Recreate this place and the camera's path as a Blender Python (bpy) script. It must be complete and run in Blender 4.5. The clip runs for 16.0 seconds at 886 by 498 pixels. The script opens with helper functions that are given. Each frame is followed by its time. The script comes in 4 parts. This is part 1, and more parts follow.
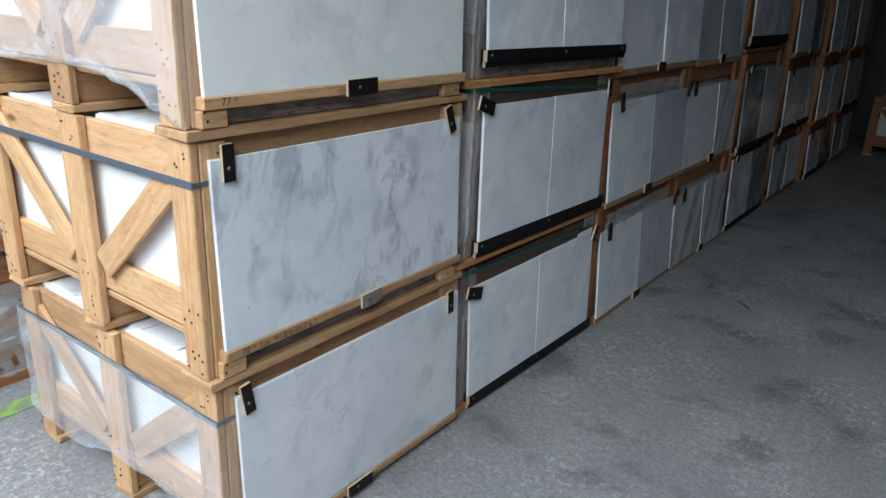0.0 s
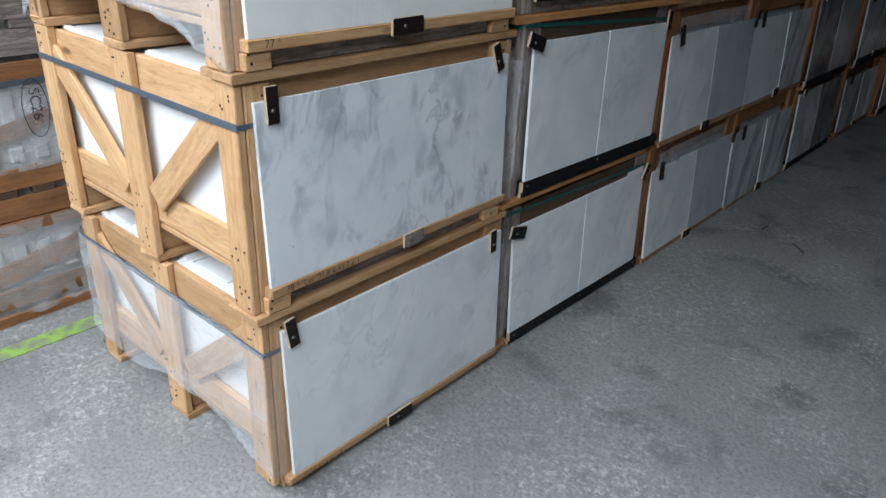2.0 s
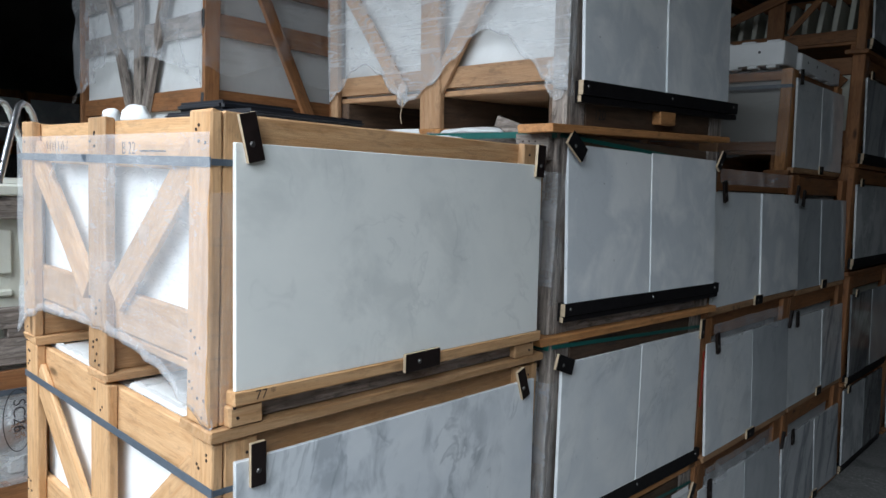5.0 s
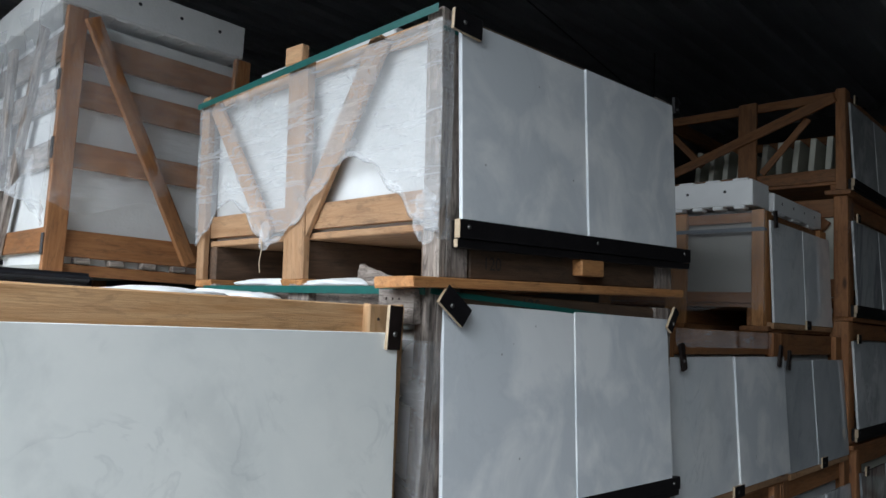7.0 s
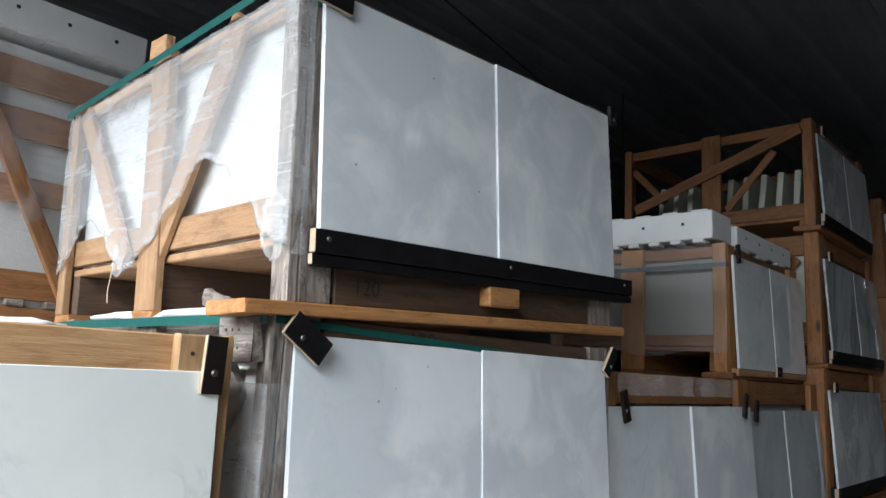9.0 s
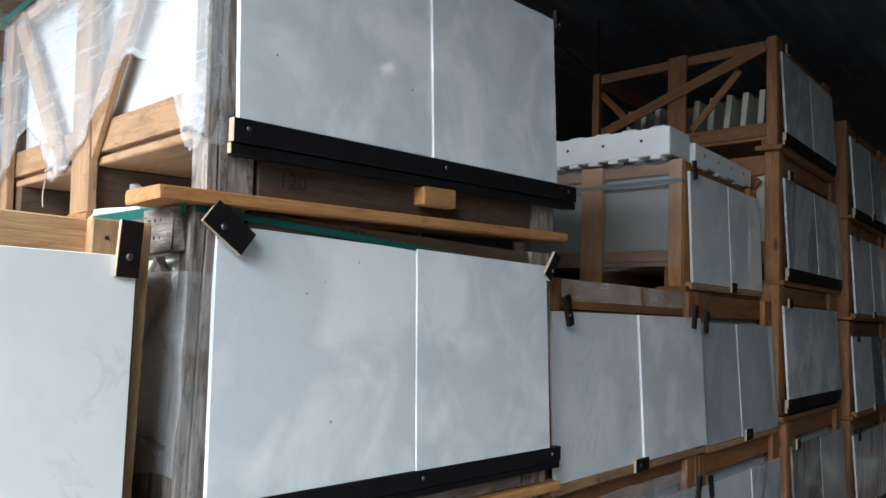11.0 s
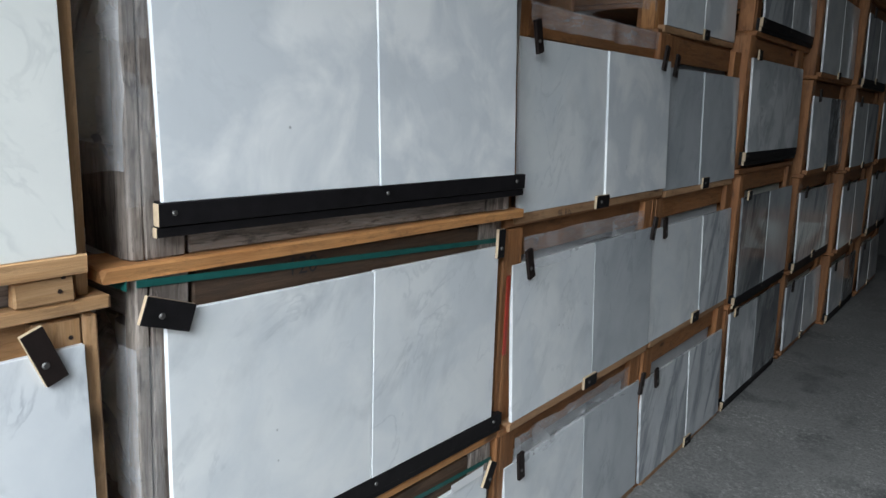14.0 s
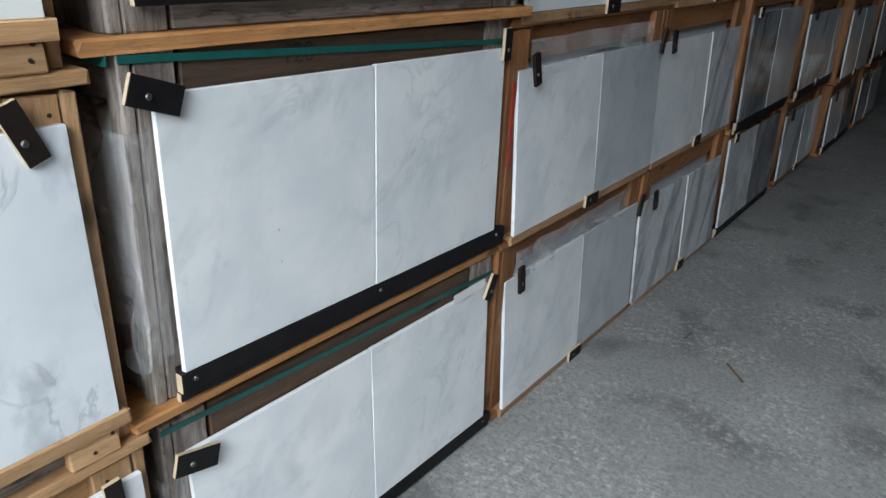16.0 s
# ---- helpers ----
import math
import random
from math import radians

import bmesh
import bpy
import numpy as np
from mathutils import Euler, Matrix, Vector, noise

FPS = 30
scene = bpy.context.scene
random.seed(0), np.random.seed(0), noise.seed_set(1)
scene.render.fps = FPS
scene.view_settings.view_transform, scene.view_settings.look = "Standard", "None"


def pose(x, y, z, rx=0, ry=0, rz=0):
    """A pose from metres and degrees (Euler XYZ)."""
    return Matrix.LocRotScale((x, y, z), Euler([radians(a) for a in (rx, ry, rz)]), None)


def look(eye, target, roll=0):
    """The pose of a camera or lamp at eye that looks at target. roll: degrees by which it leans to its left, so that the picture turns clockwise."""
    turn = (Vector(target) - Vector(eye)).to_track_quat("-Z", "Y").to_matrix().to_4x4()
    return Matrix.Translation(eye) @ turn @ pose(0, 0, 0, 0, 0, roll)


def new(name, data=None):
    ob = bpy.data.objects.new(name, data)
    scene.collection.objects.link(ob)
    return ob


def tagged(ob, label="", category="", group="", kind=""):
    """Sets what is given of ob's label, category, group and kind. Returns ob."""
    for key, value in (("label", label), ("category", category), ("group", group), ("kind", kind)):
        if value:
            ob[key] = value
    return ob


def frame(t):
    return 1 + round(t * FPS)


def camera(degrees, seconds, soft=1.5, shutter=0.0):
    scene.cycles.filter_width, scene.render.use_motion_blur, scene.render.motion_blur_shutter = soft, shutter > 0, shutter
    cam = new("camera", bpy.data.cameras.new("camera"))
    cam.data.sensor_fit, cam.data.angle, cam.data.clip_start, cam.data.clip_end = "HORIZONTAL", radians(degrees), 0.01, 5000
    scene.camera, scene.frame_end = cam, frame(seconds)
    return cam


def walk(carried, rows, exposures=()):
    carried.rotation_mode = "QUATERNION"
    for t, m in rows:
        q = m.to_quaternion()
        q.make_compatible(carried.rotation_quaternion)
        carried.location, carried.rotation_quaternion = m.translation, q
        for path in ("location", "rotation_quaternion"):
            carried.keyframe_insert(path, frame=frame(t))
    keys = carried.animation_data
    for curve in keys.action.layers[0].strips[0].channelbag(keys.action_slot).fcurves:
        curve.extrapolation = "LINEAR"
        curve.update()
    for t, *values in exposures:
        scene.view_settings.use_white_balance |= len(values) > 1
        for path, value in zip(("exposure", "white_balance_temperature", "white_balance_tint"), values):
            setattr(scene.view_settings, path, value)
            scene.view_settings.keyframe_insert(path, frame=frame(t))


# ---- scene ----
cam = camera(63.4, 16.0)
PATH = [
    (0, (-0.055, -0.003, 1.464), (-1.176, 1.511, 0.794), 2.4),
    (0.5, (-0.036, -0.011, 1.414), (-1.198, 1.417, 0.632), 2.3),
    (1, (-0.037, 0.004, 1.426), (-1.189, 1.375, 0.535), 2.4),
    (1.5, (-0.039, 0.012, 1.478), (-1.198, 1.368, 0.573), 2.4),
    (2, (-0.042, 0.023, 1.517), (-1.216, 1.386, 0.644), 2.4),
    (2.5, (-0.047, 0.022, 1.552), (-1.251, 1.409, 0.761), 2.5),
    (3, (-0.071, 0.02, 1.591), (-1.326, 1.429, 0.928), 2.5),
    (3.5, (-0.085, 0.021, 1.624), (-1.404, 1.435, 1.115), 2.4),
    (4, (-0.122, 0.034, 1.633), (-1.472, 1.457, 1.244), 2.7),
    (4.2, (-0.144, 0.046, 1.628), (-1.497, 1.478, 1.282), 2.7),
    (6.3, (-0.308, 0.66, 1.695), (-1.7, 2.094, 1.767), 2.6),
    (6.5, (-0.315, 0.704, 1.705), (-1.707, 2.135, 1.825), 2.7),
    (7, (-0.333, 0.865, 1.721), (-1.722, 2.291, 1.916), 2.9),
    (7.5, (-0.325, 1.035, 1.724), (-1.705, 2.459, 1.986), 2.8),
    (8, (-0.342, 1.155, 1.735), (-1.72, 2.575, 2.023), 2.8),
    (8.5, (-0.383, 1.218, 1.724), (-1.749, 2.641, 2.057), 2.7),
    (8.7, (-0.389, 1.23, 1.716), (-1.746, 2.657, 2.061), 2.7),
    (10.8, (-0.324, 1.321, 1.638), (-1.654, 2.802, 1.838), 2.8),
    (11, (-0.307, 1.324, 1.626), (-1.641, 2.804, 1.8), 2.3),
    (11.5, (-0.32, 1.326, 1.607), (-1.635, 2.83, 1.684), 2.4),
    (12, (-0.326, 1.332, 1.581), (-1.622, 2.854, 1.557), 2.6),
    (12.5, (-0.328, 1.35, 1.551), (-1.604, 2.884, 1.414), 2.7),
    (13, (-0.33, 1.359, 1.52), (-1.584, 2.899, 1.284), 2.3),
    (13.5, (-0.337, 1.366, 1.494), (-1.572, 2.905, 1.168), 2.3),
    (14, (-0.346, 1.365, 1.476), (-1.558, 2.903, 1.066), 2.4),
    (14.5, (-0.353, 1.373, 1.449), (-1.546, 2.901, 0.958), 2.5),
    (15, (-0.364, 1.38, 1.42), (-1.529, 2.892, 0.823), 2.6),
    (15.5, (-0.383, 1.381, 1.389), (-1.514, 2.873, 0.685), 2.6),
    (16, (-0.405, 1.38, 1.361), (-1.492, 2.85, 0.549), 2.7),
]
EXPOSURES = [(0, -0.52, 6220.0, 10.0), (2, -0.60, 6300.0, 10.0), (4, -0.68, 6260.0, 10.0), (6.5, -0.36, 6450.0, 11.0), (7.5, 0.06, 6450.0, 11.0), (8.5, 0.46, 6600.0, 11.0), (11, 0.62, 6450.0, 10.0), (13, 0.68, 6550.0, 11.0), (16, 0.60, 6500.0, 10.0)]
walk(cam, [(t, look(eye, target, roll)) for t, eye, target, roll in PATH], EXPOSURES)

# ---------------------------------------------------------------- light
world = bpy.data.worlds.new("sky")
scene.world = world
world.use_nodes = True
wn = world.node_tree.nodes
sky = wn.new("ShaderNodeTexSky")
sky.sky_type, sky.sun_disc = "NISHITA", False
sky.sun_elevation, sky.sun_rotation = radians(48), radians(20)
world.node_tree.links.new(sky.outputs[0], wn["Background"].inputs[0])
wn["Background"].inputs[1].default_value = 0.03

sun = new("sun", bpy.data.lights.new("sun", "SUN"))
sun.data.energy, sun.data.angle, sun.data.color = 3.0, radians(12), (1.0, 0.96, 0.9)
sun.matrix_world = look((3, 8, 10), (0, 0, 0))

door_sky = new("door_sky", bpy.data.lights.new("door_sky", "AREA"))
door_sky.data.shape, door_sky.data.size, door_sky.data.size_y = "RECTANGLE", 5.0, 2.2
door_sky.data.energy, door_sky.data.color = 260.0, (0.86, 0.94, 1.0)
door_sky.matrix_world = look((-1.1, -1.15, 2.9), (-1.1, -1.15 + 0.52, 2.9 - 0.854))
door_sky.data.spread = radians(120)


# ---------------------------------------------------------------- materials
def shader(name, rough=0.6, metal=0.0):
    m = bpy.data.materials.new(name)
    m.use_nodes = True
    nt = m.node_tree
    b = nt.nodes["Principled BSDF"]
    b.inputs["Roughness"].default_value, b.inputs["Metallic"].default_value = rough, metal
    return m, nt, b


def node(nt, kind, **values):
    n = nt.nodes.new("ShaderNode" + kind)
    for key, value in values.items():
        n.inputs[key.replace("_", " ")].default_value = value
    return n


def coords(nt, scale=(1, 1, 1), shift=True):
    """Object coordinates, moved by a random step for each object."""
    tc, mp = nt.nodes.new("ShaderNodeTexCoord"), nt.nodes.new("ShaderNodeMapping")
    mp.inputs["Scale"].default_value = scale
    nt.links.new(tc.outputs["Object"], mp.inputs["Vector"])
    if shift:
        oi = nt.nodes.new("ShaderNodeObjectInfo")
        cx = nt.nodes.new("ShaderNodeCombineXYZ")
        for k, f in enumerate((37.0, 91.0, 53.0)):
            mu = nt.nodes.new("ShaderNodeMath")
            mu.operation = "MULTIPLY"
            mu.inputs[1].default_value = f
            nt.links.new(oi.outputs["Random"], mu.inputs[0])
            nt.links.new(mu.outputs[0], cx.inputs[k])
        nt.links.new(cx.outputs[0], mp.inputs["Location"])
    return mp.outputs[0]


def ramp(nt, source, stops):
    r = nt.nodes.new("ShaderNodeValToRGB")
    el = r.color_ramp.elements
    while len(el) < len(stops):
        el.new(0.5)
    for e, (p, c) in zip(el, stops):
        e.position, e.color = p, (*c, 1) if len(c) == 3 else c
    nt.links.new(source, r.inputs[0])
    return r.outputs[0]


def mix(nt, a, b, fac, blend="MIX"):
    n = nt.nodes.new("ShaderNodeMix")
    n.data_type, n.blend_type = "RGBA", blend
    for sock, val in ((n.inputs[6], a), (n.inputs[7], b), (n.inputs[0], fac)):
        if hasattr(val, "is_linked"):
            nt.links.new(val, sock)
        else:
            sock.default_value = val if isinstance(val, float) else (*val, 1)
    return n.outputs[2]


def noise_tex(nt, vec, scale, detail=4.0, rough=0.55, distortion=0.0):
    n = node(nt, "TexNoise", Scale=scale, Detail=detail, Roughness=rough, Distortion=distortion)
    nt.links.new(vec, n.inputs["Vector"])
    return n.outputs[0]


def bump(nt, b, height, strength, distance=0.01):
    n = node(nt, "Bump", Strength=strength, Distance=distance)
    nt.links.new(height, n.inputs["Height"])
    nt.links.new(n.outputs[0], b.inputs["Normal"])


def wood(name, light, dark, stain, stain_amount=0.4, rough=0.65, cracks=0.0):
    """Sawn boards with the grain along the board's own x axis, knots and stains."""
    m, nt, b = shader(name, rough)
    v = coords(nt, (1.2, 14, 14))
    grain = noise_tex(nt, v, 3.0, 5, 0.6, 1.2)
    fine = noise_tex(nt, coords(nt, (6, 120, 120)), 3.0, 3, 0.6)
    col = mix(nt, ramp(nt, grain, [(0.32, dark), (0.62, light)]), (0.5, 0.5, 0.5), 0.0)
    col = mix(nt, col, ramp(nt, fine, [(0.3, (0.72, 0.70, 0.68)), (0.7, (1, 1, 1))]), 0.6, "MULTIPLY")
    if cracks:
        split = noise_tex(nt, coords(nt, (2.2, 55, 55)), 3.0, 4, 0.6, 0.8)
        col = mix(nt, col, tuple(0.35 * c for c in dark), ramp(nt, split, [(0.36, (cracks,) * 3), (0.46, (0, 0, 0))]))
        bare = noise_tex(nt, coords(nt, (2, 16, 16)), 4.0, 5, 0.65)
        col = mix(nt, col, tuple(min(1, 1.5 * c) for c in light), ramp(nt, bare, [(0.55, (0, 0, 0)), (0.66, (cracks,) * 3)]))
    kn = node(nt, "TexVoronoi", Scale=1.0)
    kn.feature = "F1"
    nt.links.new(coords(nt, (3.2, 9, 9)), kn.inputs["Vector"])
    col = mix(nt, col, tuple(0.30 * c for c in dark), ramp(nt, kn.outputs["Distance"], [(0.06, (1, 1, 1)), (0.13, (0, 0, 0))]))
    blot = noise_tex(nt, coords(nt, (1.5, 4, 4)), 2.5, 5, 0.65)
    col = mix(nt, col, stain, mix(nt, (0, 0, 0), (stain_amount,) * 3, ramp(nt, blot, [(0.48, (0, 0, 0)), (0.72, (1, 1, 1))])))
    dirt = noise_tex(nt, coords(nt, (3, 10, 10)), 6.0, 7, 0.75, 0.6)
    col = mix(nt, col, tuple(0.4 * c for c in stain), mix(nt, (0, 0, 0), (stain_amount * 0.8,) * 3, ramp(nt, dirt, [(0.52, (0, 0, 0)), (0.64, (1, 1, 1))])))
    oi = nt.nodes.new("ShaderNodeObjectInfo")
    tone = ramp(nt, oi.outputs["Random"], [(0.0, (0.74, 0.72, 0.70)), (0.5, (0.95, 0.93, 0.92)), (1.0, (1.1, 1.08, 1.05))])
    col = mix(nt, col, tone, 1.0, "MULTIPLY")
    nt.links.new(col, b.inputs["Base Color"])
    bump(nt, b, fine, 0.35, 0.004)
    return m


PINE = wood("fresh_pine", (0.665, 0.42, 0.225), (0.53, 0.295, 0.130), (0.27, 0.15, 0.07), 0.35)
PINE_ORANGE = wood("orange_pine", (0.60, 0.30, 0.115), (0.46, 0.20, 0.068), (0.22, 0.11, 0.05), 0.5)
PINE_PALE = wood("greyed_pine", (0.58, 0.355, 0.195), (0.45, 0.25, 0.125), (0.24, 0.14, 0.08), 0.5)
PINE_DULL = wood("dull_pine", (0.42, 0.19, 0.075), (0.27, 0.108, 0.036), (0.14, 0.08, 0.045), 0.5)
OLD = wood("weathered_wood", (0.40, 0.35, 0.315), (0.20, 0.165, 0.145), (0.055, 0.044, 0.038), 0.75, 0.8, 0.55)
BROWN = wood("brown_board", (0.14, 0.085, 0.052), (0.07, 0.042, 0.026), (0.05, 0.038, 0.03), 0.5, 0.7)


def marble(name, base, vein, cloud, smudge=0.5, veins=0.5, tilt=20.0, stretch=2.5, streak=0.0, rough=0.07, size=13.0, edge=(0.38, 0.68), wide_scale=4.5):
    """Polished marble: clouds, slanting smudges and a sparse net of thin veins, all shifted for each slab."""
    m, nt, b = shader(name, rough)
    b.inputs["IOR"].default_value = 1.5
    v0 = coords(nt, (1, 1, 1))
    turn = nt.nodes.new("ShaderNodeVectorRotate")
    turn.rotation_type = "X_AXIS"
    turn.inputs["Angle"].default_value = radians(tilt)
    nt.links.new(v0, turn.inputs["Vector"])
    mp = nt.nodes.new("ShaderNodeMapping")
    mp.inputs["Scale"].default_value = (1, 1, 1 / stretch)
    nt.links.new(turn.outputs[0], mp.inputs["Vector"])
    v = mp.outputs[0]
    wide = noise_tex(nt, v0, wide_scale, 5, 0.55, 0.5)
    col = mix(nt, base, cloud, ramp(nt, wide, [(edge[0], (0, 0, 0)), (edge[1], (1, 1, 1))]))
    patch = ramp(nt, noise_tex(nt, v0, 3.4, 3, 0.5), [(0.42, (0.05, 0.05, 0.05)), (0.60, (1, 1, 1))])
    sm = noise_tex(nt, v, size, 5, 0.58, 0.35)
    a = mix(nt, ramp(nt, sm, [(0.49, (0, 0, 0)), (0.64, (smudge,) * 3)]), patch, 1.0, "MULTIPLY")
    col = mix(nt, col, vein, a)
    ln = noise_tex(nt, v, 7.0, 5, 0.55, 0.7)
    fine = ramp(nt, ln, [(0.462, (0, 0, 0)), (0.497, (veins,) * 3), (0.514, (0, 0, 0))])
    where = ramp(nt, noise_tex(nt, v0, 5.0, 4, 0.6), [(0.47, (0, 0, 0)), (0.60, (1, 1, 1))])
    col = mix(nt, col, vein, mix(nt, fine, where, 1.0, "MULTIPLY"))
    if streak:
        mp2 = nt.nodes.new("ShaderNodeMapping")
        mp2.inputs["Scale"].default_value = (1, 1, 0.16)
        nt.links.new(turn.outputs[0], mp2.inputs["Vector"])
        st = noise_tex(nt, mp2.outputs[0], 7.0, 5, 0.55, 0.5)
        col = mix(nt, col, vein, ramp(nt, st, [(0.52, (0, 0, 0)), (0.60, (streak,) * 3), (0.66, (streak * 0.5,) * 3), (0.75, (0, 0, 0))]))
    speck = node(nt, "TexVoronoi", Scale=34.0)
    nt.links.new(v0, speck.inputs["Vector"])
    dots = ramp(nt, speck.outputs["Distance"], [(0.05, (0.65, 0.65, 0.65)), (0.12, (0, 0, 0))])
    spots = ramp(nt, noise_tex(nt, v0, 9.0, 3, 0.5), [(0.64, (0, 0, 0)), (0.69, (1, 1, 1))])
    col = mix(nt, col, (0.15, 0.16, 0.16), mix(nt, dots, spots, 1.0, "MULTIPLY"))
    nt.links.new(col, b.inputs["Base Color"])
    return m


CARRARA = marble("grey_veined_marble", (0.79, 0.82, 0.845), (0.22, 0.255, 0.295), (0.68, 0.72, 0.76), 0.46, 0.40, 12, 1.7, size=14.0)
SOFT = marble("soft_grey_marble", (0.80, 0.82, 0.84), (0.32, 0.35, 0.38), (0.70, 0.73, 0.755), 0.34, 0.30, 30, 1.5, size=7.0)
CREAM = marble("pale_cream_marble", (0.90, 0.91, 0.875), (0.44, 0.47, 0.47), (0.83, 0.85, 0.825), 0.25, 0.20, -48, 1.2, size=8.5)
CLOUD = marble("clouded_white_marble", (0.90, 0.915, 0.92), (0.40, 0.43, 0.46), (0.72, 0.755, 0.785), 0.16, 0.08, -35, 1.4, size=5.0, edge=(0.40, 0.56), wide_scale=5.0)
PLAIN = marble("plain_white_marble", (0.85, 0.87, 0.875), (0.38, 0.42, 0.45), (0.75, 0.785, 0.81), 0.30, 0.26, 38, 1.5, size=9.0, edge=(0.40, 0.60))
STREAK = marble("streaked_marble", (0.70, 0.72, 0.73), (0.24, 0.26, 0.29), (0.58, 0.61, 0.64), 0.4, 0.5, 26, 2.5, 0.75)
MID = marble("mid_grey_marble", (0.55, 0.58, 0.60), (0.26, 0.29, 0.32), (0.45, 0.48, 0.505), 0.35, 0.3, 26, 2.0, size=8.0)
PATCHY = marble("patchy_veined_marble", (0.80, 0.82, 0.83), (0.30, 0.32, 0.34), (0.60, 0.63, 0.65), 0.55, 0.6, 30, 1.6, 0.25, size=7.0, edge=(0.44, 0.54))
GREYM = marble("dark_grey_marble", (0.19, 0.20, 0.21), (0.45, 0.47, 0.48), (0.11, 0.12, 0.13), 0.5, 0.6, 26, 2.5, 0.5)


def flat(name, colour, rough, vary=0.12, scale=12.0, metal=0.0, bumpy=0.15):
    m, nt, b = shader(name, rough, metal)
    n = noise_tex(nt, coords(nt), scale, 5, 0.6)
    lo, hi = tuple(c * (1 - vary) for c in colour), tuple(min(1, c * (1 + vary)) for c in colour)
    nt.links.new(ramp(nt, n, [(0.3, lo), (0.7, hi)]), b.inputs["Base Color"])
    if bumpy:
        bump(nt, b, noise_tex(nt, coords(nt), scale * 9, 3, 0.6), bumpy, 0.004)
    return m


FOAM = flat("white_foam", (0.68, 0.69, 0.69), 0.85, 0.05, 9, 0, 0.35)
FOAM_CLEAN = flat("clean_white_foam", (0.84, 0.85, 0.85), 0.85, 0.04, 9, 0, 0.3)
FOAM_DULL = flat("yellowed_foam", (0.66, 0.66, 0.58), 0.85, 0.08, 9, 0, 0.35)
WRAPGREY = flat("grey_wrapped_board", (0.36, 0.35, 0.32), 0.6, 0.1, 3, 0, 0.05)
PAPER = flat("white_backing_board", (0.82, 0.83, 0.84), 0.7, 0.025, 3, 0, 0.05)
BLACK = flat("black_film_faced_plywood", (0.008, 0.007, 0.008), 0.55, 0.4, 30, 0, 0.1)
DARKBROWN = flat("dark_brown_plywood_face", (0.014, 0.009, 0.008), 0.5, 0.3, 30, 0, 0.1)
PALE = flat("pale_plywood_edge", (0.50, 0.385, 0.26), 0.7, 0.15, 60, 0, 0.2)
STEEL = flat("grey_steel", (0.16, 0.155, 0.15), 0.55, 0.1, 30, 1.0, 0.0)
ALU = flat("dull_aluminium", (0.62, 0.63, 0.65), 0.3, 0.08, 30, 1.0, 0.05)
GREEN = flat("green_strapping", (0.010, 0.10, 0.088), 0.35, 0.15, 40, 0, 0.05)
BLUEGREY = flat("blue_grey_strapping", (0.085, 0.105, 0.13), 0.4, 0.12, 40, 0, 0.05)
for _m in (BLACK, DARKBROWN):
    _m.node_tree.nodes["Principled BSDF"].inputs["Specular IOR Level"].default_value = 0.25
RUBBER = flat("black_plastic", (0.012, 0.013, 0.017), 0.45, 0.2, 20, 0, 0.1)
INK = flat("marker_ink", (0.02, 0.018, 0.02), 0.6, 0.1, 20, 0, 0)
RED = flat("red_painted_edge", (0.35, 0.03, 0.015), 0.5, 0.2, 20, 0, 0.05)
NAILM = flat("dark_nail_heads", (0.05, 0.035, 0.03), 0.5, 0.2, 20, 0.6, 0)
WALLM = flat("grey_plaster", (0.12, 0.12, 0.118), 0.9, 0.2, 1.5, 0, 0.2)
STEELDARK = flat("dark_painted_steel", (0.05, 0.052, 0.056), 0.5, 0.2, 4, 0, 0.05)


def roof_material():
    m, nt, b = shader("dark_corrugated_sheet", 0.5)
    v = coords(nt, (1, 0.25, 1), False)
    col = ramp(nt, noise_tex(nt, v, 1.5, 6, 0.6), [(0.3, (0.20, 0.21, 0.225)), (0.7, (0.36, 0.375, 0.40))])
    nt.links.new(col, b.inputs["Base Color"])
    return m


def concrete():
    """Power-floated slab: mottled greys, round dark stains, pale scuffs and fine sandy grit."""
    m, nt, b = shader("worn_concrete", 0.8)
    v = coords(nt, (1, 1, 1), False)
    wide = noise_tex(nt, v, 1.1, 6, 0.62)
    col = ramp(nt, wide, [(0.32, (0.175, 0.175, 0.172)), (0.55, (0.228, 0.227, 0.222)), (0.72, (0.275, 0.272, 0.264))])
    stain = noise_tex(nt, v, 3.4, 4, 0.55, 0.15)
    col = mix(nt, col, (0.070, 0.072, 0.074), ramp(nt, stain, [(0.54, (0, 0, 0)), (0.67, (0.62, 0.62, 0.62))]))
    fleck = noise_tex(nt, v, 36.0, 10, 0.86, 0.1)
    zone = ramp(nt, noise_tex(nt, v, 2.3, 4, 0.6), [(0.42, (0.15, 0.15, 0.15)), (0.62, (1, 1, 1))])
    pale = mix(nt, ramp(nt, fleck, [(0.50, (0, 0, 0)), (0.60, (0.8, 0.8, 0.8))]), zone, 1.0, "MULTIPLY")
    col = mix(nt, col, (0.50, 0.49, 0.47), pale)
    pits = ramp(nt, noise_tex(nt, v, 75.0, 8, 0.8), [(0.38, (0.35, 0.35, 0.35)), (0.5, (1, 1, 1)), (0.66, (1.25, 1.25, 1.24))])
    col = mix(nt, col, pits, 0.6, "MULTIPLY")
    nt.links.new(col, b.inputs["Base Color"])
    nt.links.new(ramp(nt, stain, [(0.45, (0.85, 0.85, 0.85)), (0.75, (0.6, 0.6, 0.6))]), b.inputs["Roughness"])
    bump(nt, b, fleck, 0.16, 0.004)
    return m


